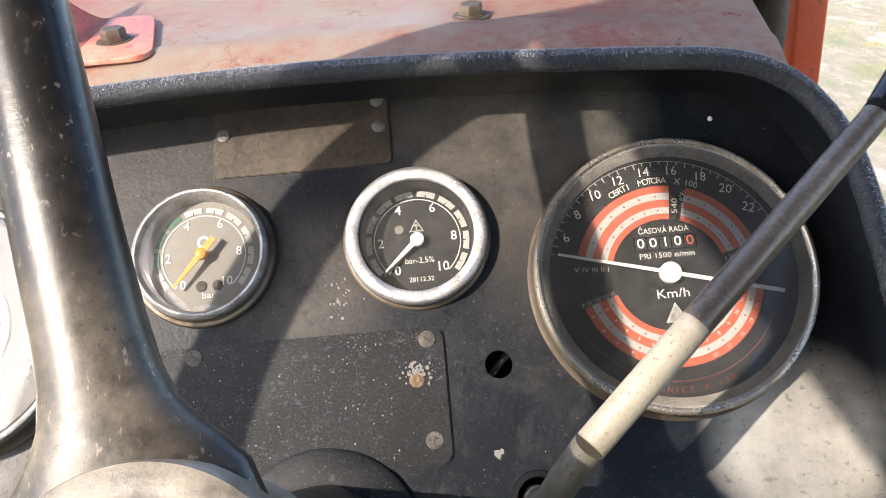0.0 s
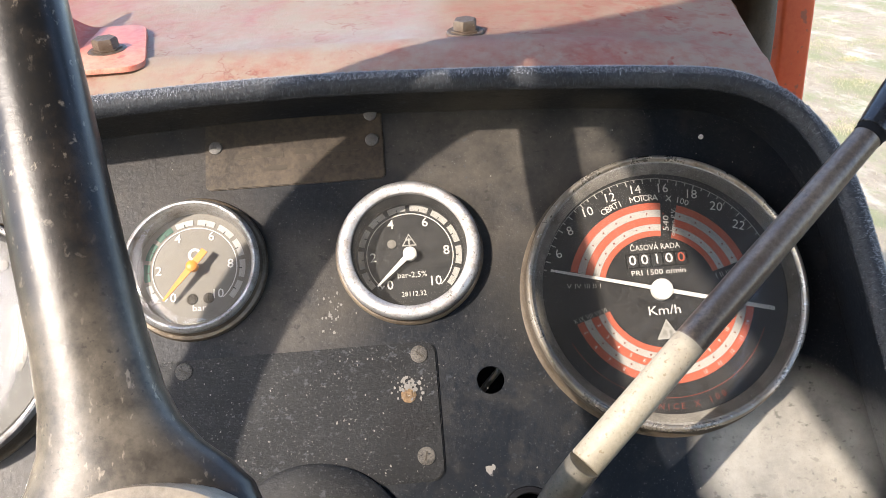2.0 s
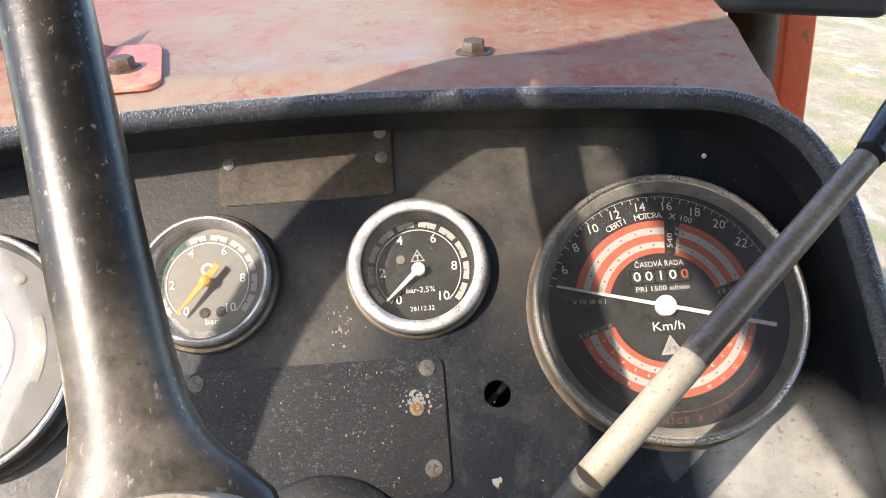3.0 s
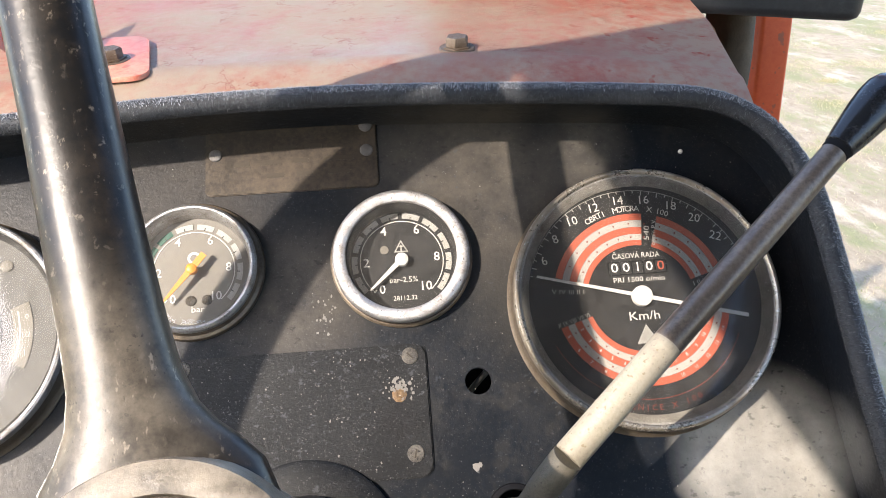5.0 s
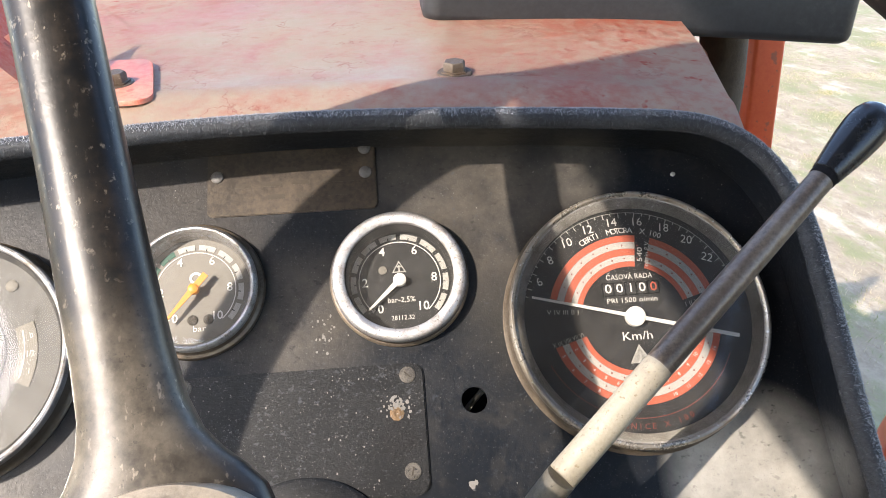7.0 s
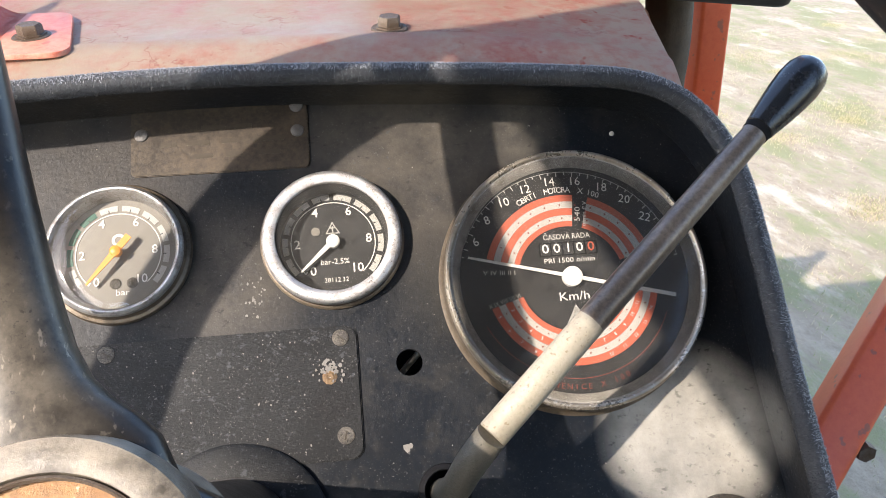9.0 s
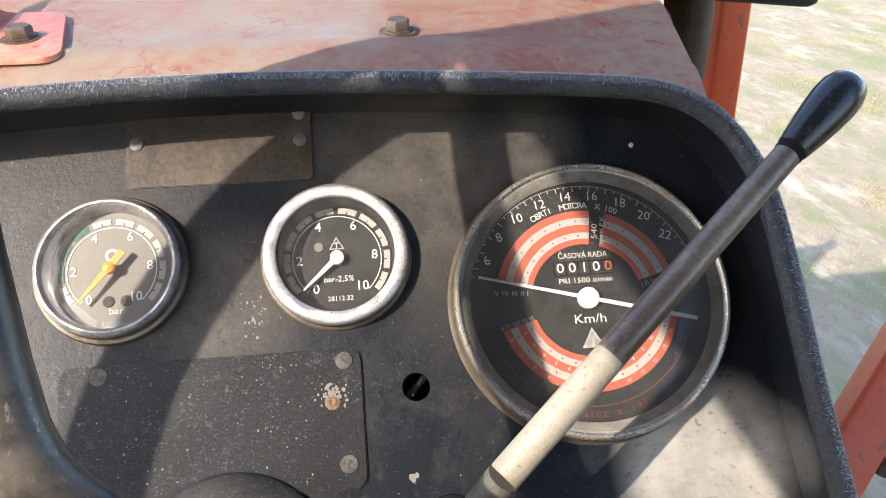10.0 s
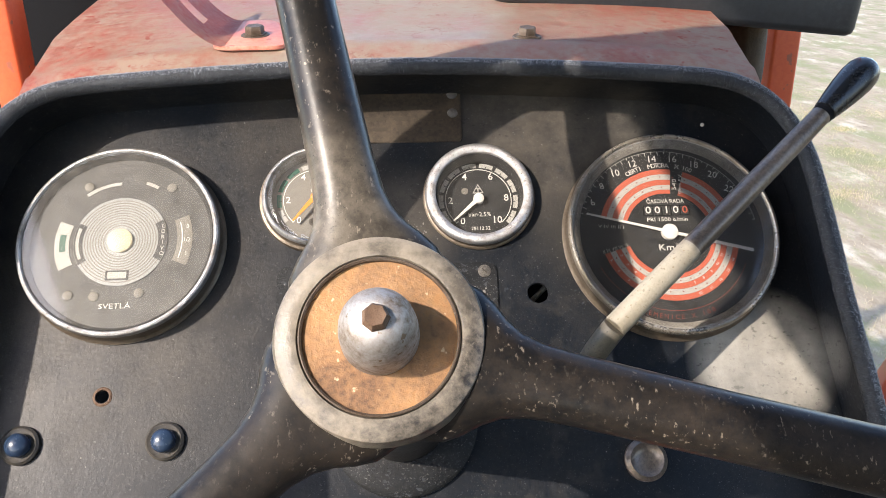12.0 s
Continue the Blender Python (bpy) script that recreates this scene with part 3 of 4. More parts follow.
part("hole_rim", turned(-0.1712, -0.0885, [(0.0056, 0.0), (0.0052, 0.0004), (0.0041, 0.0006), (0.0038, 0.0001)], 24, False), M_DARKRUST, dash, "rusty edge of a small hole")
part("pin", turned(0.1993, 0.0772, [(0.0012, 0), (0.0012, 0.001), (0.0005, 0.0014)], 10), M_SILVER, dash, "tiny pale pin")


def gauge_body(name, u, v, label, face, pane, dial_r, lift, cover_n, *shells):
    """A round gauge: shells of (part name, material, profile of (radius, n)) from the wall inwards, a dial and a pane."""
    g = thing(name, P(u, v, 0), label, "gauge")
    for nm, mat, prof in shells:
        part(nm, turned(u, v, prof, 96, False), mat, g)
    part("dial", turned(u, v, [(dial_r, lift - 0.003), (dial_r, lift)], 64), face, g)
    r, arch = cover_n[0], cover_n[2]
    dome = [(r, cover_n[1])] + [(r * math.cos(k * math.pi / 12), cover_n[1] + arch * math.sin(k * math.pi / 12)) for k in range(1, 6)] + [(r * 0.03, cover_n[1] + arch)]
    gl = part("glass", turned(u, v, dome if arch else [(r, cover_n[1]), (r, cover_n[1] + 0.0006)], 64, not arch), pane, g)
    gl.visible_shadow = False
    return g


def needle(g, u, v, n, angle, tip, tail, w0, w1, mat, cap_r, cap_mat):
    a = radians(angle)
    c, s = math.cos(a), math.sin(a)
    pts = [(-tail, w0), (0, w0), (tip, w1), (tip, -w1), (0, -w0), (-tail, -w0)]
    part("needle", slab([(u + x * c - y * s, v + x * s + y * c) for x, y in pts], n, n + 0.0006), mat, g)
    part("needle_cap", turned(u, v, [(cap_r, n - 0.002), (cap_r, n + 0.001), (cap_r * 0.7, n + 0.0016)], 24), cap_mat, g)


# tachometer
TU, TV, D = 0.1653, -0.0002, 0.0082
tacho = gauge_body("tachometer", 0.1670, 0.0002, "round black tractor tachometer with red and white bands and browned bezel", M_DIAL, M_GLASS, 0.0582, 0.0079, (0.0606, 0.0124, 0.0),
                   ("housing", M_BROWNED, [(0.0662, 0.0), (0.0665, 0.0012), (0.0652, 0.0025), (0.0645, 0.0045), (0.0643, 0.0095)]),
                   ("bezel", M_BRASS, [(0.0643, 0.0093), (0.0646, 0.0118), (0.0642, 0.0134), (0.0634, 0.0142), (0.0624, 0.0142), (0.0617, 0.0136), (0.0614, 0.0126)]),
                   ("seal_ring", M_SEAL, [(0.0615, 0.0128), (0.0604, 0.0121), (0.0575, 0.0098), (0.0566, 0.0084)]))
for r0, r1, mat in ((0.0361, 0.0393, M_BANDRED), (0.0328, 0.0361, M_SILVER), (0.0295, 0.0328, M_BANDRED), (0.0266, 0.0295, M_SILVER), (0.0241, 0.0266, M_BANDRED)):
    for a0, a1 in ((163, 82), (71.5, 16), (197, 346)):
        part("colour_band", band(TU, TV, r0, r1 - 0.0001, a0, a1, D), mat, tacho)
part("scale_line", band(TU, TV, 0.0503, 0.0505, 158, 8, D), M_SILVER, tacho)
ticks = []
for i in range(37):
    a = 165 - 7.5 * i * 0.58
    ticks.append(band(TU, TV, 0.0481 if i % 2 else 0.0491, 0.0503, a - 0.25, a + 0.25, D))
part("tick_marks", join(*ticks), M_SILVER, tacho)["kind"] = "stuff"
for txt, a in (("6", 155), ("8", 140.5), ("10", 126), ("12", 111), ("14", 96), ("16", 81), ("18", 65), ("20", 50), ("22", 34.5)):
    part("number", writing(txt, TU + 0.0459 * math.cos(radians(a)), TV + 0.0459 * math.sin(radians(a)), D + 0.0002, 0.0042, 0, (a - 90) * 0.35), M_WHITE, tacho)
part("lettering", arc_writing("OBRTI  MOTORA  X 100", TU, TV, 0.0415, 92, 52, D + 0.0002, 0.0029), M_WHITE, tacho)
for txt, dv, wd, sz in (("ČASOVÁ RADA", 0.0192, 0.0215, 0.0026), ("PRI 1500 o/min", 0.0082, 0.0232, 0.0024), ("Km/h", -0.0085, 0.0135, 0.004)):
    part("lettering", writing(txt, TU, TV + dv, D + 0.0002, sz, wd), M_WHITE, tacho)
part("lettering", writing("540", TU + 0.0066, TV + 0.0295, D + 0.0002, 0.0026, 0.0068, 82), M_WHITE, tacho)
part("lettering", writing("o/min P.V.", TU + 0.0098, TV + 0.0298, D + 0.0002, 0.0021, 0.0125, 80), M_WHITE, tacho)
for txt, du, dv, wd, an in (("V IV III II I", -0.0325, 0.0045, 0.0145, -4), ("X IX VIII VII VI", -0.0315, -0.0085, 0.015, 16), ("I II III IV", 0.0295, 0.0055, 0.011, 12), ("VI VII IX X", 0.0285, -0.0075, 0.0125, -10)):
    part("lettering", writing(txt, TU + du, TV + dv, D + 0.0002, 0.0022, wd, an), M_SILVER, tacho)
part("lettering", arc_writing("001 X ECINEMER", TU, TV, -0.0485, 90, 46, D + 0.0002, 0.0026), M_DARKRED, tacho)
part("red_line", band(TU, TV, 0.0447, 0.0450, 205, 335, D), M_DARKRED, tacho)
for r in (0.0344, 0.028):
    part("band_dots", join(*[turned(TU + r * math.cos(radians(a)), TV + r * math.sin(radians(a)), [(0.0004, D), (0.0004, D + 0.0004)], 8) for a in list(range(20, 166, 12)) + list(range(204, 344, 12))]), M_DARKRED, tacho)["kind"] = "stuff"
for r, st in ((0.0377, 5), (0.0311, 2)):
    for i, a in enumerate(list(range(204, 252, 11)) + list(range(290, 344, 11))):
        part("band_number", writing(str(st + i), TU + r * math.cos(radians(a)), TV + r * math.sin(radians(a)), D + 0.0003, 0.0016, 0, a + 90), M_WHITE if r > 0.03 else M_SILVER, tacho)
counter = part("counter_window", slab(rounded(TU - 0.0135, TV + 0.0105, TU + 0.0135, TV + 0.0168, 0.0008), D - 0.0001, D + 0.0004), M_BLACK, tacho)
for i, ch in enumerate("00100"):
    cu_ = TU - 0.0105 + i * 0.00525
    part("digit_drum", slab(rounded(cu_ - 0.0022, TV + 0.011, cu_ + 0.0022, TV + 0.0163, 0.0003), D + 0.0003, D + 0.0006), M_DIAL, counter)
    part("digit", writing(ch, cu_, TV + 0.0137, D + 0.0008, 0.0044, 0.0032 if ch != "1" else 0, 0, 0.00004), M_BANDRED if i == 4 else M_WHITE, counter)
for k in (0.0056, 0.0043):
    part("maker_mark", slab([(TU + k * math.cos(radians(a)), TV - 0.0178 + k * math.sin(radians(a))) for a in (90, 210, 330)], D, D + (0.0003 if k > 0.004 else 0.0005)), M_SILVER if k > 0.004 else M_DIAL, tacho)
for w_, h_, dv in ((0.0008, 0.0046, -0.0178), (0.0032, 0.0008, -0.0166)):
    part("maker_mark", slab([(TU - w_ / 2, TV + dv - h_ / 2), (TU + w_ / 2, TV + dv - h_ / 2), (TU + w_ / 2, TV + dv + h_ / 2), (TU - w_ / 2, TV + dv + h_ / 2)], D + 0.0003, D + 0.0006), M_SILVER, tacho)
needle(tacho, TU - 0.0002, TV + 0.0002, 0.0102, 165.4, 0.0517, 0.0515, 0.0009, 0.0005, M_WHITE, 0.0049, M_WHITE)


for ob in tacho.children_recursive:
    if ob.name.split(".")[0] not in ("housing", "bezel", "seal_ring", "dial", "glass", "needle", "needle_cap"):
        off = Vector((TU - 0.1670, 0, 0))
        ob.data.transform(Matrix.Translation(off) @ Matrix.Diagonal((1.09, 1, 1.09, 1)) @ Matrix.Translation(-off))


def pressure_gauge(u, v, label, face, pane, green, angle, mat, rim):
    if green:
        D, grow = 0.0012, 1.05
        g = gauge_body("pressure_gauge", u, v, label, face, pane, 0.0272, 0.001, (0.0288, 0.0088, 0.0022),
                       ("housing", M_BROWNED, [(0.0346, 0.0), (0.035, 0.0015), (0.0343, 0.0032), (0.0328, 0.0038), (0.0318, 0.006)]),
                       ("bezel", rim, [(0.0318, 0.0058), (0.0322, 0.0078), (0.0316, 0.0098), (0.0305, 0.0108), (0.0296, 0.0106), (0.0288, 0.009)]),
                       ("inner_ring", M_CHROME, [(0.0289, 0.0088), (0.0278, 0.0056), (0.0271, 0.0008)]))
    else:
        D, grow = -0.0048, 1.1
        g = gauge_body("pressure_gauge", u, v, label, face, pane, 0.0264, -0.005, (0.0277, 0.0066, 0.0),
                       ("housing", M_BROWNED, [(0.035, 0.0), (0.0353, 0.0011), (0.0346, 0.0021), (0.0339, 0.0024), (0.0336, 0.0048)]),
                       ("bezel", rim, [(0.0336, 0.0046), (0.0339, 0.0058), (0.0334, 0.0078), (0.0325, 0.0089), (0.0308, 0.0093), (0.0287, 0.0091), (0.0275, 0.0083), (0.0272, 0.0066)]),
                       ("inner_ring", M_DIAL, [(0.0273, 0.0068), (0.0268, 0.003), (0.0262, -0.0052)]))
    g["group"] = "air pressure gauges"
    part("scale_line", band(u, v, 0.0188, 0.0192, 228, -48, D), M_WHITE, g)
    part("rest_mark", band(u, v, 0.0178, 0.0195, 228, 226, D), M_WHITE, g)
    for i in range(10):
        a = 222 - 26.6 * i
        part("scale_block", band(u, v, 0.0203, 0.0229, a - 2.5, a - 24, D), M_GREEN if green and 1 <= i <= 3 else M_SILVER, g)
        part("tick_mark", band(u, v, 0.0200, 0.0214, a - 13.8, a - 12.6, D + 0.0001), M_DIAL, g)
    for txt, a in (("0", 234), ("2", 181), ("4", 118), ("6", 62), ("8", 3), ("10", -51)):
        part("number", writing(txt, u + 0.0162 * math.cos(radians(a)), v + 0.0162 * math.sin(radians(a)), D + 0.0002, 0.0043, 0, 0, 0.00005), M_WHITE, g)
    if green:
        part("lettering", writing("bar", u + 0.002, v - 0.0185, D + 0.0002, 0.003, 0.006), M_WHITE, g)
        part("maker_mark", band(u, v + 0.0063, 0.0018, 0.003, 0, 360, D), M_WHITE, g)
        for du in (-0.0012, 0.0062):
            screw(u + du, v - 0.0142, D, 0.0022, g)
        needle(g, u, v, D + 0.0045, angle, 0.0205, 0.0095, 0.0016, 0.0005, mat, 0.0026, M_ORANGE)
    else:
        part("lettering", writing("bar-2,5%", u + 0.0003, v - 0.0091, D + 0.0002, 0.0027, 0.0128), M_WHITE, g)
        part("lettering", writing("28112.32", u + 0.0006, v - 0.0176, D + 0.0002, 0.0022, 0.0108), M_WHITE, g)
        for k in (0.0038, 0.0028):
            part("maker_mark", slab([(u + k * math.cos(radians(a)), v + 0.006 + k * math.sin(radians(a))) for a in (90, 210, 330)], D, D + (0.0003 if k > 0.003 else 0.0005)), M_SILVER if k > 0.003 else M_DIAL, g)
        for w_, h_, dv in ((0.0006, 0.003, 0.006), (0.0022, 0.0006, 0.0068)):
            part("maker_mark", slab([(u - w_ / 2, v + dv - h_ / 2), (u + w_ / 2, v + dv - h_ / 2), (u + w_ / 2, v + dv + h_ / 2), (u - w_ / 2, v + dv + h_ / 2)], D + 0.0003, D + 0.0006), M_SILVER, g)
        part("dial_screw", turned(u - 0.0077, v + 0.0055, [(0.002, D), (0.002, D + 0.0005)], 16), M_DIALGREY, g)
        needle(g, u, v, D + 0.0025, angle, 0.0222, 0.003, 0.0014, 0.0004, mat, 0.0033, M_WHITE)
    for ob in g.children_recursive:
        if ob.name.split(".")[0] not in ("housing", "bezel", "inner_ring", "dial", "glass", "needle", "needle_cap"):
            ob.data.transform(Matrix.Diagonal((grow, 1, grow, 1)))
    return g


pressure_gauge(-0.0517, 0.0300, "round air pressure gauge with orange needle and hazy chrome rim", M_DIALGREY, M_HAZE, True, 230, M_ORANGE, M_CHROME)
pressure_gauge(0.0504, 0.0298, "round black air pressure gauge with white needle and chrome rim", M_DIAL, M_GLASS, False, 222.5, M_WHITE, M_CHROME)

# combined instrument
CU, CV = -0.1666, 0.0028
combi = gauge_body("combined_instrument", CU, CV, "round grey combined fuel and warning light instrument under hazy glass", M_DIALDUST, M_HAZE, 0.0535, 0.0079, (0.0556, 0.0126, 0.0),
                   ("housing", M_BROWNED, [(0.0612, 0.0), (0.0615, 0.0014), (0.06, 0.0026), (0.0594, 0.0045), (0.0592, 0.0095)]),
                   ("bezel", M_CHROME, [(0.0592, 0.0093), (0.0594, 0.0118), (0.0588, 0.0136), (0.0578, 0.0142), (0.0568, 0.014), (0.056, 0.0128)]),
                   ("inner_ring", M_DIAL, [(0.0561, 0.0129), (0.0548, 0.011), (0.0532, 0.0084)]))
part("spiral_disc", turned(CU, CV, [(0.0278, D - 0.0002), (0.0278, D + 0.0005)], 64), M_DISC, combi)
for i in range(11):
    r = 0.0095 + i * 0.0016
    part("groove", band(CU, CV, r, r + 0.0006, 0, 360, D + 0.0005), M_DIALGREY, combi)
part("centre_cap", turned(CU, CV, [(0.0074, D), (0.0074, D + 0.002), (0.006, D + 0.0026)], 32), M_CAP, combi)
for r0, r1, a0, a1 in ((0.0225, 0.0275, 155, 212), (0.0225, 0.0275, -28, 28)):
    part("slot_plate", band(CU, CV, r0, r1, a0, a1, D + 0.0007), M_DIAL, combi)
    if a0 > 0:
        part("label_bar", band(CU, CV, 0.0243, 0.0262, a0 + 6, a1 - 6, D + 0.001), M_SILVER, combi)
part("slot_plate", slab(rounded(CU - 0.0068, CV - 0.0245, CU + 0.0068, CV - 0.0185, 0.0005), D, D + 0.0008), M_DIAL, combi)
part("label_bar", slab(rounded(CU - 0.0055, CV - 0.0235, CU + 0.0055, CV - 0.0195, 0.0005), D, D + 0.0011), M_SILVER, combi)
part("temperature_window", band(CU, CV, 0.0305, 0.039, 160, 207, D), M_SILVER, combi)
part("green_zone", band(CU, CV, 0.0325, 0.036, 172, 190, D + 0.0002), M_GREEN, combi)
part("fuel_window", band(CU, CV, 0.0335, 0.0425, -22, 22, D), M_DIALGREY, combi)
part("fuel_scale", band(CU, CV, 0.0362, 0.0368, -18, 18, D + 0.0002), M_WHITE, combi)
for txt, dv in (("0", 0.0085), ("1/2", 0.0), ("1", -0.0085)):
    part("number", writing(txt, CU + 0.0392, CV + dv, D + 0.0003, 0.0026), M_WHITE, combi)
for i, ch in enumerate("GORIVO"):
    part("letter", writing(ch, CU + 0.0251, CV + 0.0088 - i * 0.0035, D + 0.0012, 0.0026), M_WHITE, combi)
part("label_bar", band(CU, CV, 0.0365, 0.0385, 127, 94, D), M_SILVER, combi)
part("label_bar", band(CU, CV, 0.0385, 0.0405, 72, 60, D), M_SILVER, combi)
part("lettering", writing("SVETLÁ", CU, CV - 0.0402, D + 0.0002, 0.0032, 0.0185), M_WHITE, combi)
for du, dv in ((-0.0275, -0.033), (-0.0125, -0.034), (0.0135, -0.0325), (-0.022, 0.0355), (0.028, 0.034)):
    part("warning_lamp", turned(CU + du, CV + dv, [(0.0029, D), (0.0029, D + 0.0004), (0.0022, D + 0.0008)], 20), M_DIALGREY, combi)

for u in (-0.2135, -0.1335):
    b = thing("push_button", P(u, -0.114, 0), "dark blue push button in a round steel collar", "button", group="push buttons")
    part("collar", turned(u, -0.1145, [(0.0108, 0), (0.0108, 0.002), (0.0095, 0.0032), (0.0078, 0.0024)], 40), M_PANEL, b)
    part("cap", turned(u, -0.1145, [(0.0066, 0.002), (0.0066, 0.006), (0.0055, 0.008), (0.0028, 0.0092), (0.0006, 0.0095)], 32), M_BLUE, b)

key = thing("ignition_switch", P(0.2235, -0.124, 0), "black ignition switch with a worn ring and red key slot", "switch")
part("ring", turned(0.2235, -0.124, [(0.0165, 0), (0.0165, 0.004), (0.0145, 0.006), (0.0115, 0.006), (0.0105, 0.002)], 48), M_PANEL, key)
part("barrel", turned(0.2235, -0.124, [(0.0095, 0), (0.0095, 0.004), (0.0085, 0.0045)], 32), M_BLACK, key)
part("key_slot", slab(rounded(0.2225, -0.131, 0.2275, -0.119, 0.0015), 0.004, 0.0062, 0.0005), M_DARKRED, key, "red key slot")
lampring = thing("chrome_collar", P(0.137, -0.133, 0), "small dulled chrome collar below the lever", "collar")
part("ring", turned(0.137, -0.1335, [(0.012, 0), (0.012, 0.003), (0.0095, 0.005), (0.007, 0.003), (0.004, 0.002)], 40), M_ROD, lampring)

M_FLECK = plain("pale_paint_fleck", (0.16, 0.148, 0.13), 0.7, 0, 0.3, 900)


def fleck(u, v, r, n, parent, mat=M_FLECK):
    """A small ragged flake of old paint."""
    k = random.randint(6, 9)
    a0 = random.uniform(0, 6.28)
    out = [(u + r * random.uniform(0.5, 1.2) * math.cos(a0 + 6.283 * i / k) * 0.8, v + r * random.uniform(0.5, 1.2) * math.sin(a0 + 6.283 * i / k)) for i in range(k)]
    part("paint_fleck", slab(out, n, n + 0.00012), mat, parent, smooth=0)


for _ in range(26):
    fleck(random.gauss(0.0105, 0.0032), random.gauss(0.0036, 0.0045), random.uniform(0.0003, 0.001), 0.0, dash)
fleck(0.0792, -0.0729, 0.0026, 0.0, dash)
fleck(0.0807, -0.0722, 0.0016, 0.0, dash)
for _ in range(130):
    u, v = random.uniform(-0.22, 0.23), random.uniform(-0.14, 0.085)
    fleck(u, v, random.uniform(0.0002, 0.0005), 0.0, dash)
for _ in range(70):
    fleck(random.gauss(0.0455, 0.0027), random.gauss(-0.0345, 0.003), random.uniform(0.0003, 0.0012), random.uniform(0.0013, 0.0019), cover)
for _ in range(90):
    fleck(random.uniform(-0.07, 0.055), random.uniform(-0.073, -0.016), random.uniform(0.0002, 0.0006), 0.0013, cover)

# ---- hand lever ----
lever = thing("hand_lever", P(0.0948, -0.0938, 0), "bent steel hand lever, sunlit length painted cream, black plastic knob", "lever")
part("boot", turned(0.0948, -0.0938, [(0.0125, 0), (0.012, 0.0015), (0.0098, 0.0025), (0.0092, 0.0005)], 36, False), M_BLACK, lever)
LOW, TOP = Vector(P(0.1085, -0.0728, 0.0745)), Vector(P(0.2315, 0.0395, 0.085))
ax = (TOP - LOW).normalized()
foot = smooth_path([P(0.0948, -0.0945, -0.02), P(0.0946, -0.0938, 0.01), P(0.0958, -0.0915, 0.042), P(0.1005, -0.0825, 0.064), LOW], 8)
# One rod: the sunlit length painted cream, shaded lengths olive and brown.
part("foot_rod", tube(foot, 0.0063, 20), M_RODLOW, lever, "lower rod painted grey olive for shade")
L = (TOP - LOW).length
part("sleeve", tube([LOW + ax * d for d in (0, 0.0006, L * 0.2, L * 0.35)], [0.0058, 0.0062, 0.0062, 0.0061], 24), M_CREAM, lever, "rod length painted cream for sunlight")
part("rod", tube([LOW + ax * d for d in (L * 0.345, L * 0.6, L * 0.8, L * 0.99)], [0.0061, 0.0059, 0.0057, 0.0054], 24), M_ROD, lever)
part("ferrule", tube([LOW + ax * d for d in (L * 0.985, L * 0.99, L + 0.002, L + 0.003)], [0.0048, 0.0057, 0.0057, 0.0048], 24), M_BLACK, lever)
part("knob", tube([LOW + ax * (L + d) for d in (0.001, 0.0015, 0.005, 0.012, 0.02, 0.028, 0.034, 0.038, 0.041, 0.0425)], [0.0052, 0.0062, 0.0068, 0.0079, 0.0089, 0.0095, 0.0092, 0.0078, 0.005, 0.0012], 32), M_KNOB, lever)

# ---- steering wheel ----
HV, HUB_U = -0.1025, -0.0032
wheel = thing("steering_wheel", P(0, HV, 0.2), "worn black three-spoke steering wheel with rusty hub", "steering wheel")
RIM_R, RIM_N = 0.2565, 0.226


def rim_n(u, v):
    """The rim's plane, tipped a little against the panel."""
    return RIM_N - 0.07 * u - 0.036 * (v - HV)


bm = bmesh.new()
rings = []
for i in range(97):
    a = 2 * math.pi * (i % 96) / 96
    rings.append([P((RIM_R + 0.0150 * math.cos(b)) * math.cos(a), HV + (RIM_R + 0.0150 * math.cos(b)) * math.sin(a), rim_n(RIM_R * math.cos(a), HV + RIM_R * math.sin(a)) + 0.0165 * math.sin(b)) for b in (2 * math.pi * k / 20 for k in range(20))])
skin(bm, rings, True, False)
bmesh.ops.remove_doubles(bm, verts=bm.verts, dist=1e-6)
part("rim", bm, M_RIM, wheel)
part("hub", turned(HUB_U, HV, [(0.0308, 0.1425), (0.0323, 0.1825), (0.0353, 0.1905), (0.0361, 0.1985), (0.0346, 0.2030), (0.0303, 0.2050), (0.0275, 0.2045), (0.0266, 0.2020)], 72), M_HUB, wheel, "dusty cracked hub shell, sunlit upper left painted paler")
part("hub_ring", turned(HUB_U, HV, [(0.0269, 0.2020), (0.0269, 0.2043), (0.0264, 0.2047), (0.0258, 0.2041), (0.0258, 0.2020)], 72, False), M_STEEL, wheel)
part("hub_disc", turned(HUB_U, HV, [(0.0260, 0.2015), (0.0258, 0.2027), (0.0119, 0.2031)], 64), M_RUST, wheel, "rusty brown hub disc")
part("nut", turned(HUB_U, HV, [(0.0133, 0.2025), (0.0131, 0.2105), (0.0124, 0.2175), (0.0102, 0.2235), (0.0074, 0.2267), (0.0046, 0.2277)], 48), M_NUT, wheel, "bright worn dome nut")
part("shaft_end", turned(HUB_U, HV, [(0.0048, 0.2265), (0.0043, 0.2293), (0.0034, 0.2310), (0.0010, 0.2301)], 7), M_DARKRUST, wheel, "rusted shaft end")
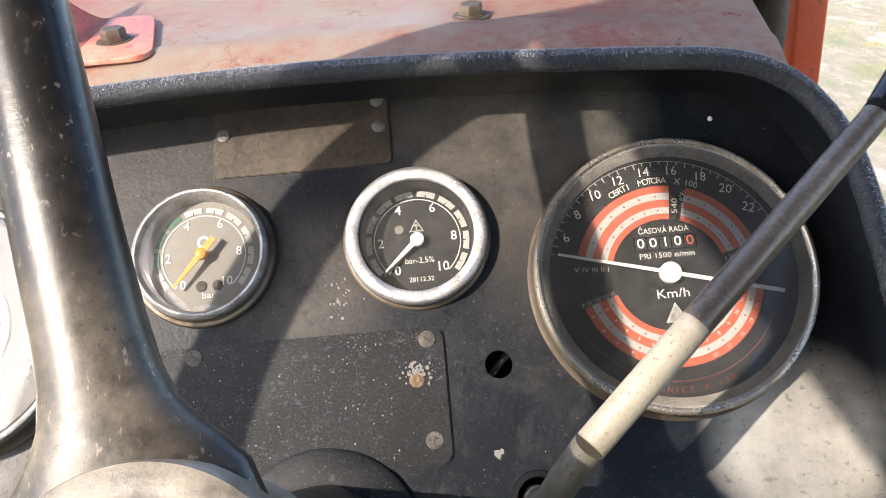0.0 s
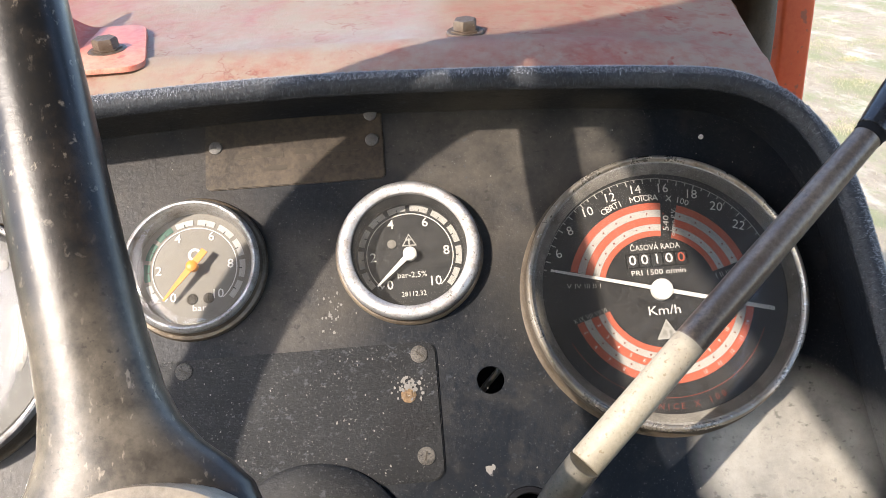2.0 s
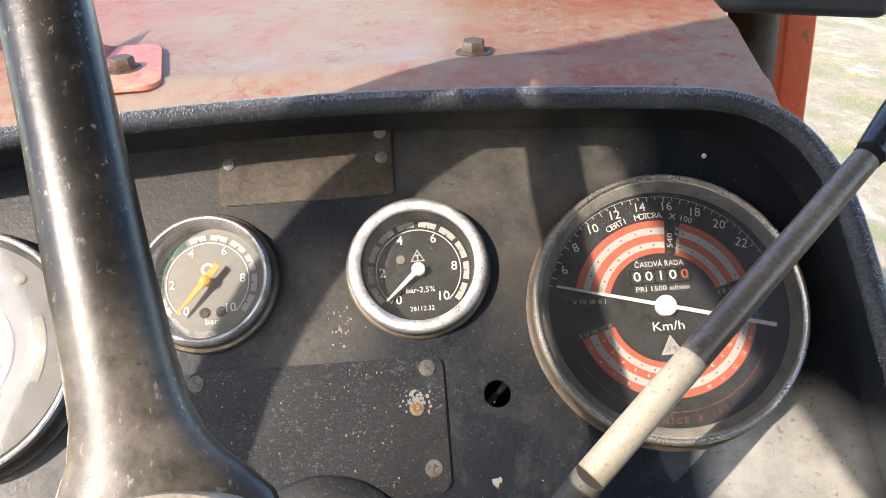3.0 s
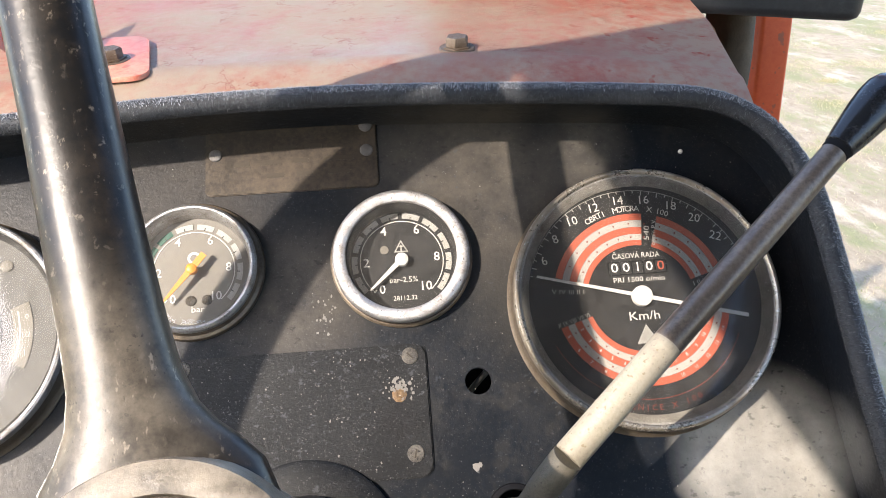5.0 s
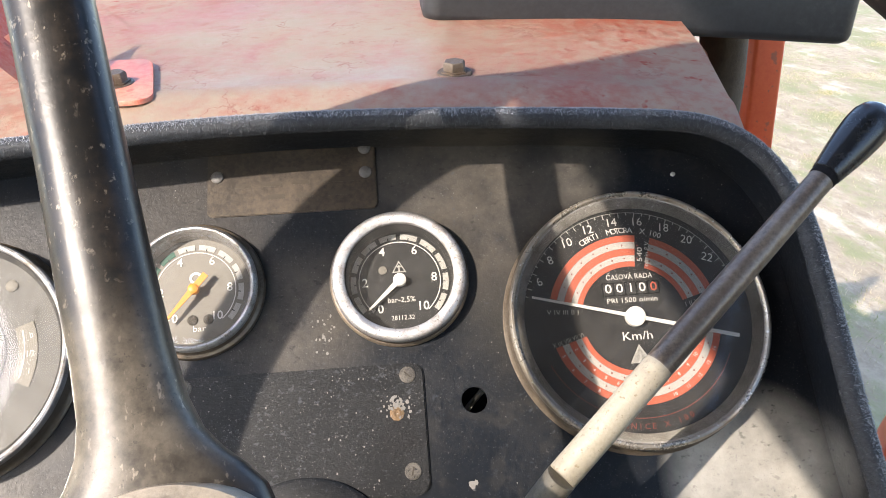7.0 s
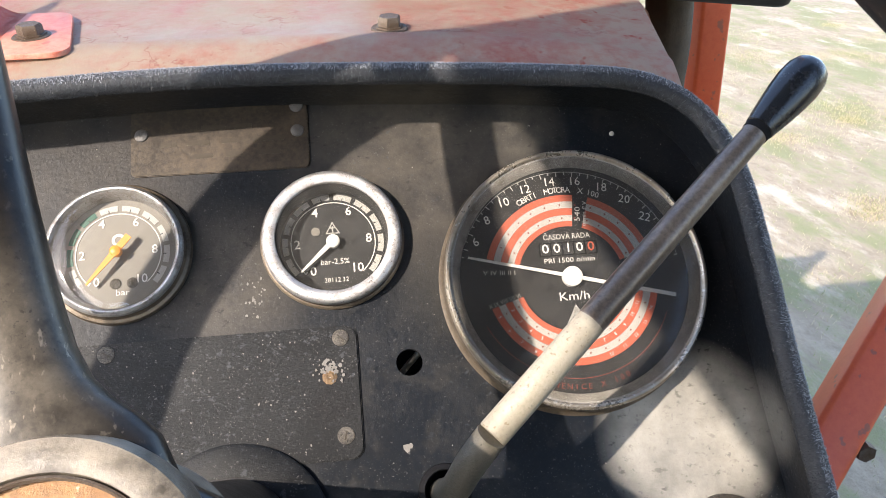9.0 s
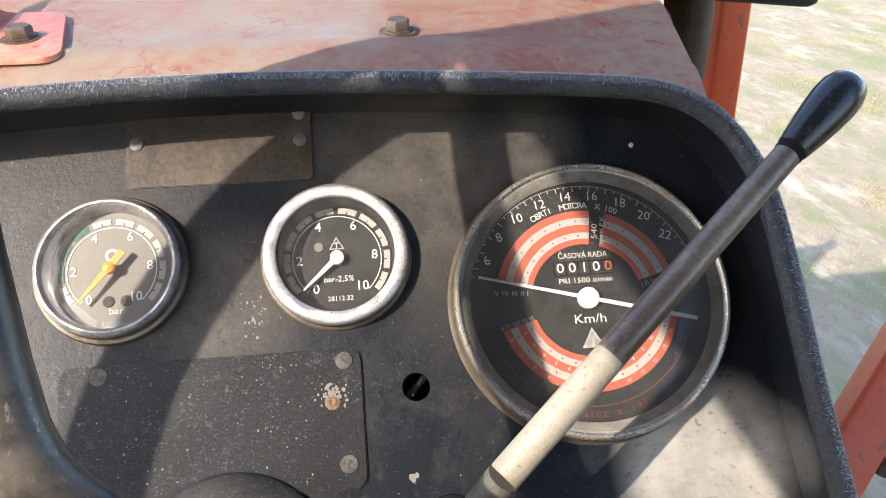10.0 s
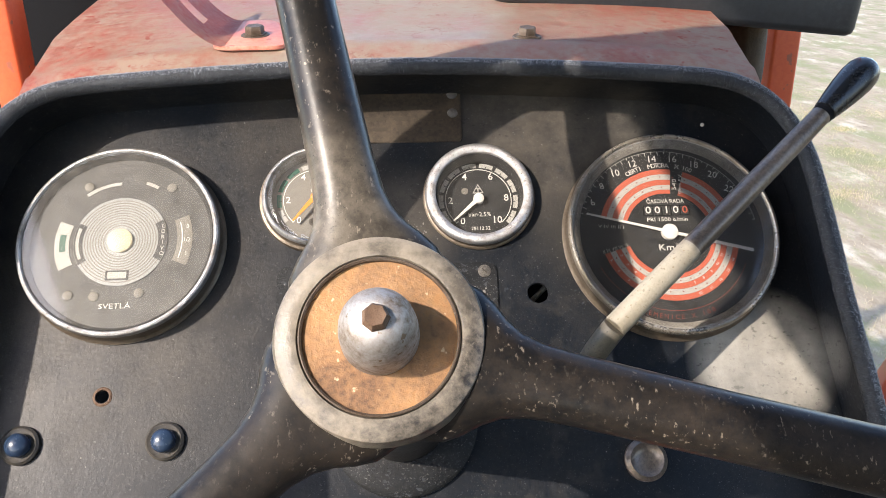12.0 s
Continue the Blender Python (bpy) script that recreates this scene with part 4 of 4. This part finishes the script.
for ang in (101.7, -16, 224):
    a = radians(ang)
    dx, dz = Vector((math.cos(a), 0, math.sin(a))), Vector((-math.sin(a), 0, math.cos(a)))
    rings = []
    for s, w, h, n in ((0.008, 0.0305, 0.011, 0.191), (0.02, 0.029, 0.011, 0.191), (0.029, 0.0272, 0.011, 0.191), (0.035, 0.0232, 0.011, 0.1913), (0.04, 0.0188, 0.0108, 0.1918), (0.046, 0.0152, 0.0105, 0.1924), (0.054, 0.0131, 0.0102, 0.1932), (0.067, 0.0122, 0.01, 0.1945),
                       (0.09, 0.0118, 0.0098, 0.197), (0.12, 0.0114, 0.0095, 0.199), (0.16, 0.0113, 0.0095, 0.203), (0.2, 0.0116, 0.0098, 0.2092), (0.252, 0.0116, 0.0095, rim_n(0.252 * math.cos(a), HV + 0.252 * math.sin(a)))):
        c = P(HUB_U, HV, n) + dx * s
        rings.append([c + dz * (w * math.copysign(abs(math.cos(b)) ** 0.8, math.cos(b))) + Vector((0, -h * math.sin(b), 0)) for b in (2 * math.pi * k / 24 for k in range(24))])
    part("spoke", skin(bmesh.new(), rings), M_WHEEL, wheel)

column = thing("steering_column", P(0, -0.107, 0), "black steering column tube with a round flange on the dashboard", "steering column")
part("flange", turned(0, -0.107, [(0.043, 0.0), (0.043, 0.003), (0.041, 0.0045), (0.03, 0.005)], 56), M_COVER, column)
part("tube", turned(0, -0.105, [(0.0255, 0.003), (0.025, 0.1), (0.025, 0.195)], 40), M_WHEEL, column)

# ---- round the dashboard ----
tray = thing("black_tray", P(0.22, 0.21, -0.055), "black plastic tray with a rounded rim above the hood", "tray")


def box_in(m, x0, x1, y0, y1, z0, z1, r, taper=0.0):
    """A rounded box in the frame m."""
    bm = bmesh.new()
    rings = []
    for z, g in ((z0, -r * 0.6 - taper), (z0 + r * 0.4, -r * 0.15 - taper), (z0 + r, -taper * 0.8), (z1 - r, 0), (z1 - r * 0.4, -r * 0.15), (z1, -r * 0.6)):
        rings.append([m @ Vector((a, b, z)) for a, b in rounded(x0 - g, y0 - g, x1 + g, y1 + g, max(0.004, r + 0.006))])
    return skin(bm, rings)


lev = PAN.to_3x3().inverted().to_4x4()
at = Matrix.Translation((0.083, 0.056, 0.217)) @ lev @ pose(-0.083, 0, 0, 0, 5.8, 0)
part("body", box_in(at, 0.075, 0.37, 0.0, 0.2, 0.005, 0.065, 0.006), M_BOX, tray)
part("base", box_in(at, 0.088, 0.25, 0.014, 0.19, -0.002, 0.006, 0.003), M_BLACK, tray)

W = Matrix()


def bar(points, w, d, frame_m=None):
    """A square bar with softened edges along two places, in world space."""
    a, b = Vector(points[0]), Vector(points[1])
    z = (b - a).normalized()
    x = Vector((1, 0, 0))
    x = (x - z * x.dot(z)).normalized()
    y = z.cross(x)
    bm = bmesh.new()
    out = rounded(-w / 2, -d / 2, w / 2, d / 2, min(w, d) * 0.12, 3)
    return skin(bm, [[q + x * p + y * r for p, r in out] for q in (a, b)])


def world_of(u, v, n):
    return PAN @ P(u, v, n)


def post(u, n, v, label, w=0.03):
    c = world_of(u, v, n)
    th = thing("cab_post", Vector((c.x, c.y, 0.0)), label, "post", W, "red cab posts")
    part("bar", bar([(c.x, c.y, 0.0), (c.x, c.y, c.z + 0.9)], w, 0.04), M_RED, th)
    return th


post(0.4145, -0.3, 0.296, "upright red painted steel cab post beside the hood", 0.03)
post(-0.429, -0.3, 0.35, "upright red painted steel cab post beside the hood", 0.03)
brace = thing("frame_brace", world_of(0.44, -0.1, -0.22), "sloping red painted square steel brace with rust streak", "brace", W)
part("bar", bar([world_of(0.136, -0.392, -0.225), world_of(0.616, 0.135, -0.225)], 0.038, 0.034), M_RED, brace)

for d in (0.26, 0.31):
    q = world_of(0.136, -0.392, -0.225).lerp(world_of(0.616, 0.135, -0.225), d * 1.9) + Vector((0.014, -0.02, -0.012))
    bm = bmesh.new()
    bmesh.ops.create_cone(bm, cap_ends=True, segments=6, radius1=0.008, radius2=0.0075, depth=0.008, matrix=Matrix.Translation(q) @ pose(0, 0, 0, 90, 0, 0))
    part("bolt", bm, M_STEEL, brace)
canvas = thing("canvas_roll", world_of(0.34, 0.2, -0.2), "rolled brown canvas with creases beside the hood", "canvas", W)
c0 = world_of(0.329, 0.25, -0.2)
pts = [(c0.x + 0.006 * math.sin(k * 1.7), c0.y + 0.005 * math.cos(k * 2.3), k * 0.07) for k in range(30)]
bm = tube(smooth_path(pts, 3), 0.0185, 28)
for q in bm.verts:
    q.co += Vector((1, 0.4, 0)) * 0.006 * noise.noise(Vector((q.co.x * 60, q.co.y * 60, q.co.z * 14)))
part("cloth", bm, M_CANVAS, canvas)
# Unidentified dark gap beside the hood, filled in with a black sheet.
flap = thing("rubber_flap", world_of(-0.335, 0.2, -0.2), "dark sheet standing in for the dark background beside the hood", "flap", W)
c0 = world_of(-0.48, 0.3, -0.5)
part("sheet", bar([(c0.x, c0.y, 0.0), (c0.x, c0.y, c0.z + 0.9)], 0.3, 0.012), M_BLACK, flap)

M_CAB = worn("dark_unseen_lining", (0.03, 0.03, 0.031), (0.045, 0.044, 0.042), (0.06, 0.055, 0.05), 4, (0.7, 0.9), 0, (0.5, 0.7), None, 0.2)

# ---- tractor body under and behind the dashboard ----
body = thing("tractor_body", Vector((0, 0.3, 0.0)), "dark tractor body under the hood and dashboard", "tractor body", W)
part("engine_block", box_in(W, -0.17, 0.17, 0.14, 1.2, 0.0, 1.2, 0.03), M_BLACK, body)
part("pedestal", box_in(W, -0.15, 0.15, -0.02, 0.2, 0.0, 1.12, 0.02), M_BLACK, body)
# Unseen sheet added to throw the slanted shadow edge on the dashboard.
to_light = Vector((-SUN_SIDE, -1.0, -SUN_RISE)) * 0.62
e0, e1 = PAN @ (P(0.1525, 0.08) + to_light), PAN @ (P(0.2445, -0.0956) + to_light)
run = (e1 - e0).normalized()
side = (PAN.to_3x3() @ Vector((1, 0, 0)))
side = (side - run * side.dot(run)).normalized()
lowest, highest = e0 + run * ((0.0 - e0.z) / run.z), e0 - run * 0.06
rear = thing("rear_cab_post", Vector(lowest), "broad sloping dark sheet, unseen, added to shade part of the dashboard", "post", W)
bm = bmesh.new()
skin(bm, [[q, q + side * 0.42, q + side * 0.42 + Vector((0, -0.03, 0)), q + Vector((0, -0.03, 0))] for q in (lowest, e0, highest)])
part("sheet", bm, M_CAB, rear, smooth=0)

# Unseen dark slabs added to keep sky and ground light off the dashboard.
for name, label, kindword, bounds in (
        ("ceiling", "plain dark unseen cab roof slab, added to cut sky light", "ceiling", (-0.8, 0.8, -1.6, 0.02, 2.42, 2.47)),
        ("floor", "plain dark unseen cab floor plate, added to cut light from the ground", "floor", (-0.8, 0.8, -1.6, -0.06, 0.44, 0.5))):
    solid(name, box_in(W, *bounds, 0.01), M_CAB, label, kindword, W, "structure")
# Unseen walls added to cut fill light; openings let some sky light in.
for name, label, pieces in (
        ("wall_rear", "plain dark unseen rear wall, added to cut light, with an opening for sky light", ((-0.8, 0.8, -1.66, -1.6, 0.5, 1.2), (-0.8, 0.8, -1.66, -1.6, 2.25, 2.42), (-0.8, -0.7, -1.66, -1.6, 1.2, 2.25), (0.7, 0.8, -1.66, -1.6, 1.2, 2.25))),
        ("wall_right", "plain dark unseen right wall, added to cut light, with an opening for sky light", ((0.8, 0.85, -1.6, -0.12, 0.5, 1.25), (0.8, 0.85, -1.6, -0.12, 2.25, 2.42), (0.8, 0.85, -1.6, -1.48, 1.25, 2.25), (0.8, 0.85, -0.3, -0.12, 1.25, 2.25)))):
    solid(name, join(*[box_in(W, *q, 0.01) for q in pieces]), M_CAB, label, "wall", W, "structure")
under = thing("cab_underframe", Vector((0, -0.8, 0)), "dark steel underframe with four legs below the cab floor", "underframe", W)
for x, y in ((-0.76, -1.57), (0.76, -1.57), (-0.76, -0.1), (0.76, -0.1)):
    part("leg", bar([(x, y, 0.0), (x, y, 0.445)], 0.05, 0.05), M_CAB, under)

# ---- ground ----
m_ground, t, b = shader("dry_grass_soil")
n1, n2, n3 = noise_at(t, 2.8, 5, 0.6, (1, 0.4, 1)), noise_at(t, 14, 8, 0.75, (1, 0.5, 1), (4, 2, 0)), noise_at(t, 90, 4, 0.7)
n4 = noise_at(t, 4.0, 5, 0.65, (1, 0.35, 1), (8, 3, 0))
c = mix(t, ramp(t, n2, (0.35, 0.0), (0.65, 1.0)), (0.2, 0.158, 0.104), (0.35, 0.285, 0.2))
c = mix(t, ramp(t, n4, (0.53, 0.0), (0.66, 0.8)), c, (0.52, 0.46, 0.36))
c = mix(t, ramp(t, mix(t, 0.4, n1, n2), (0.47, 0.0), (0.56, 0.8)), c, (0.15, 0.165, 0.06))
c = mix(t, ramp(t, n3, (0.45, 0.0), (0.75, 0.5)), c, (0.2, 0.165, 0.11))
t.links.new(c, b.inputs["Base Color"])
b.inputs["Roughness"].default_value = 0.95
bump(t, b, n2, 0.6, 0.03)
bm = bmesh.new()
bmesh.ops.create_grid(bm, x_segments=60, y_segments=60, size=1500)
for q in bm.verts:
    q.co.x, q.co.y = (math.copysign((abs(k) / 1500) ** 3 * 1500, k) for k in (q.co.x, q.co.y))
solid("ground", bm, m_ground, "dry straw-coloured ground with patches of short grass", "ground", W, "structure")

# short dry and green grass, too fine to count
rnd = np.random.RandomState(4)
verts, faces = [], []
centres = [(rnd.uniform(0.5, 6.0), rnd.uniform(-1.0, 8.0), rnd.uniform(0.08, 0.45)) for _ in range(120)]
for i in range(70000):
    if i % 4:
        cx, cy, cr = centres[rnd.randint(len(centres))]
        x, y = rnd.normal(cx, cr * 0.6), rnd.normal(cy, cr * 0.6)
    else:
        x, y = rnd.uniform(0.3, 6.5), rnd.uniform(-1.5, 8.5)
    h, w, a, le = rnd.uniform(0.006, 0.022), rnd.uniform(0.001, 0.002), rnd.uniform(0, 6.28), rnd.uniform(0.004, 0.014)
    ca, sa, b = math.cos(a), math.sin(a), len(verts)
    verts += [(x - ca * w, y - sa * w, 0), (x + ca * w, y + sa * w, 0), (x - sa * le * 0.4, y + ca * le * 0.4, h * 0.6), (x - sa * le, y + ca * le, h)]
    faces += [(b, b + 1, b + 2), (b + 2, b + 1, b + 3)]
m_grass, t, b = shader("mixed_grass_blades")
geo = t.nodes.new("ShaderNodeNewGeometry")
t.links.new(ramp(t, geo.outputs["Random Per Island"], (0.0, (0.30, 0.25, 0.14)), (0.6, (0.44, 0.36, 0.22)), (0.75, (0.13, 0.16, 0.05)), (1.0, (0.19, 0.21, 0.08))), b.inputs["Base Color"])
b.inputs["Roughness"].default_value = 0.7
me = bpy.data.meshes.new("grass")
me.from_pydata(verts, [], faces)
me.materials.append(m_grass)
tagged(new("grass", me), "short dry grass with green tufts on the ground", "grass", "", "stuff")
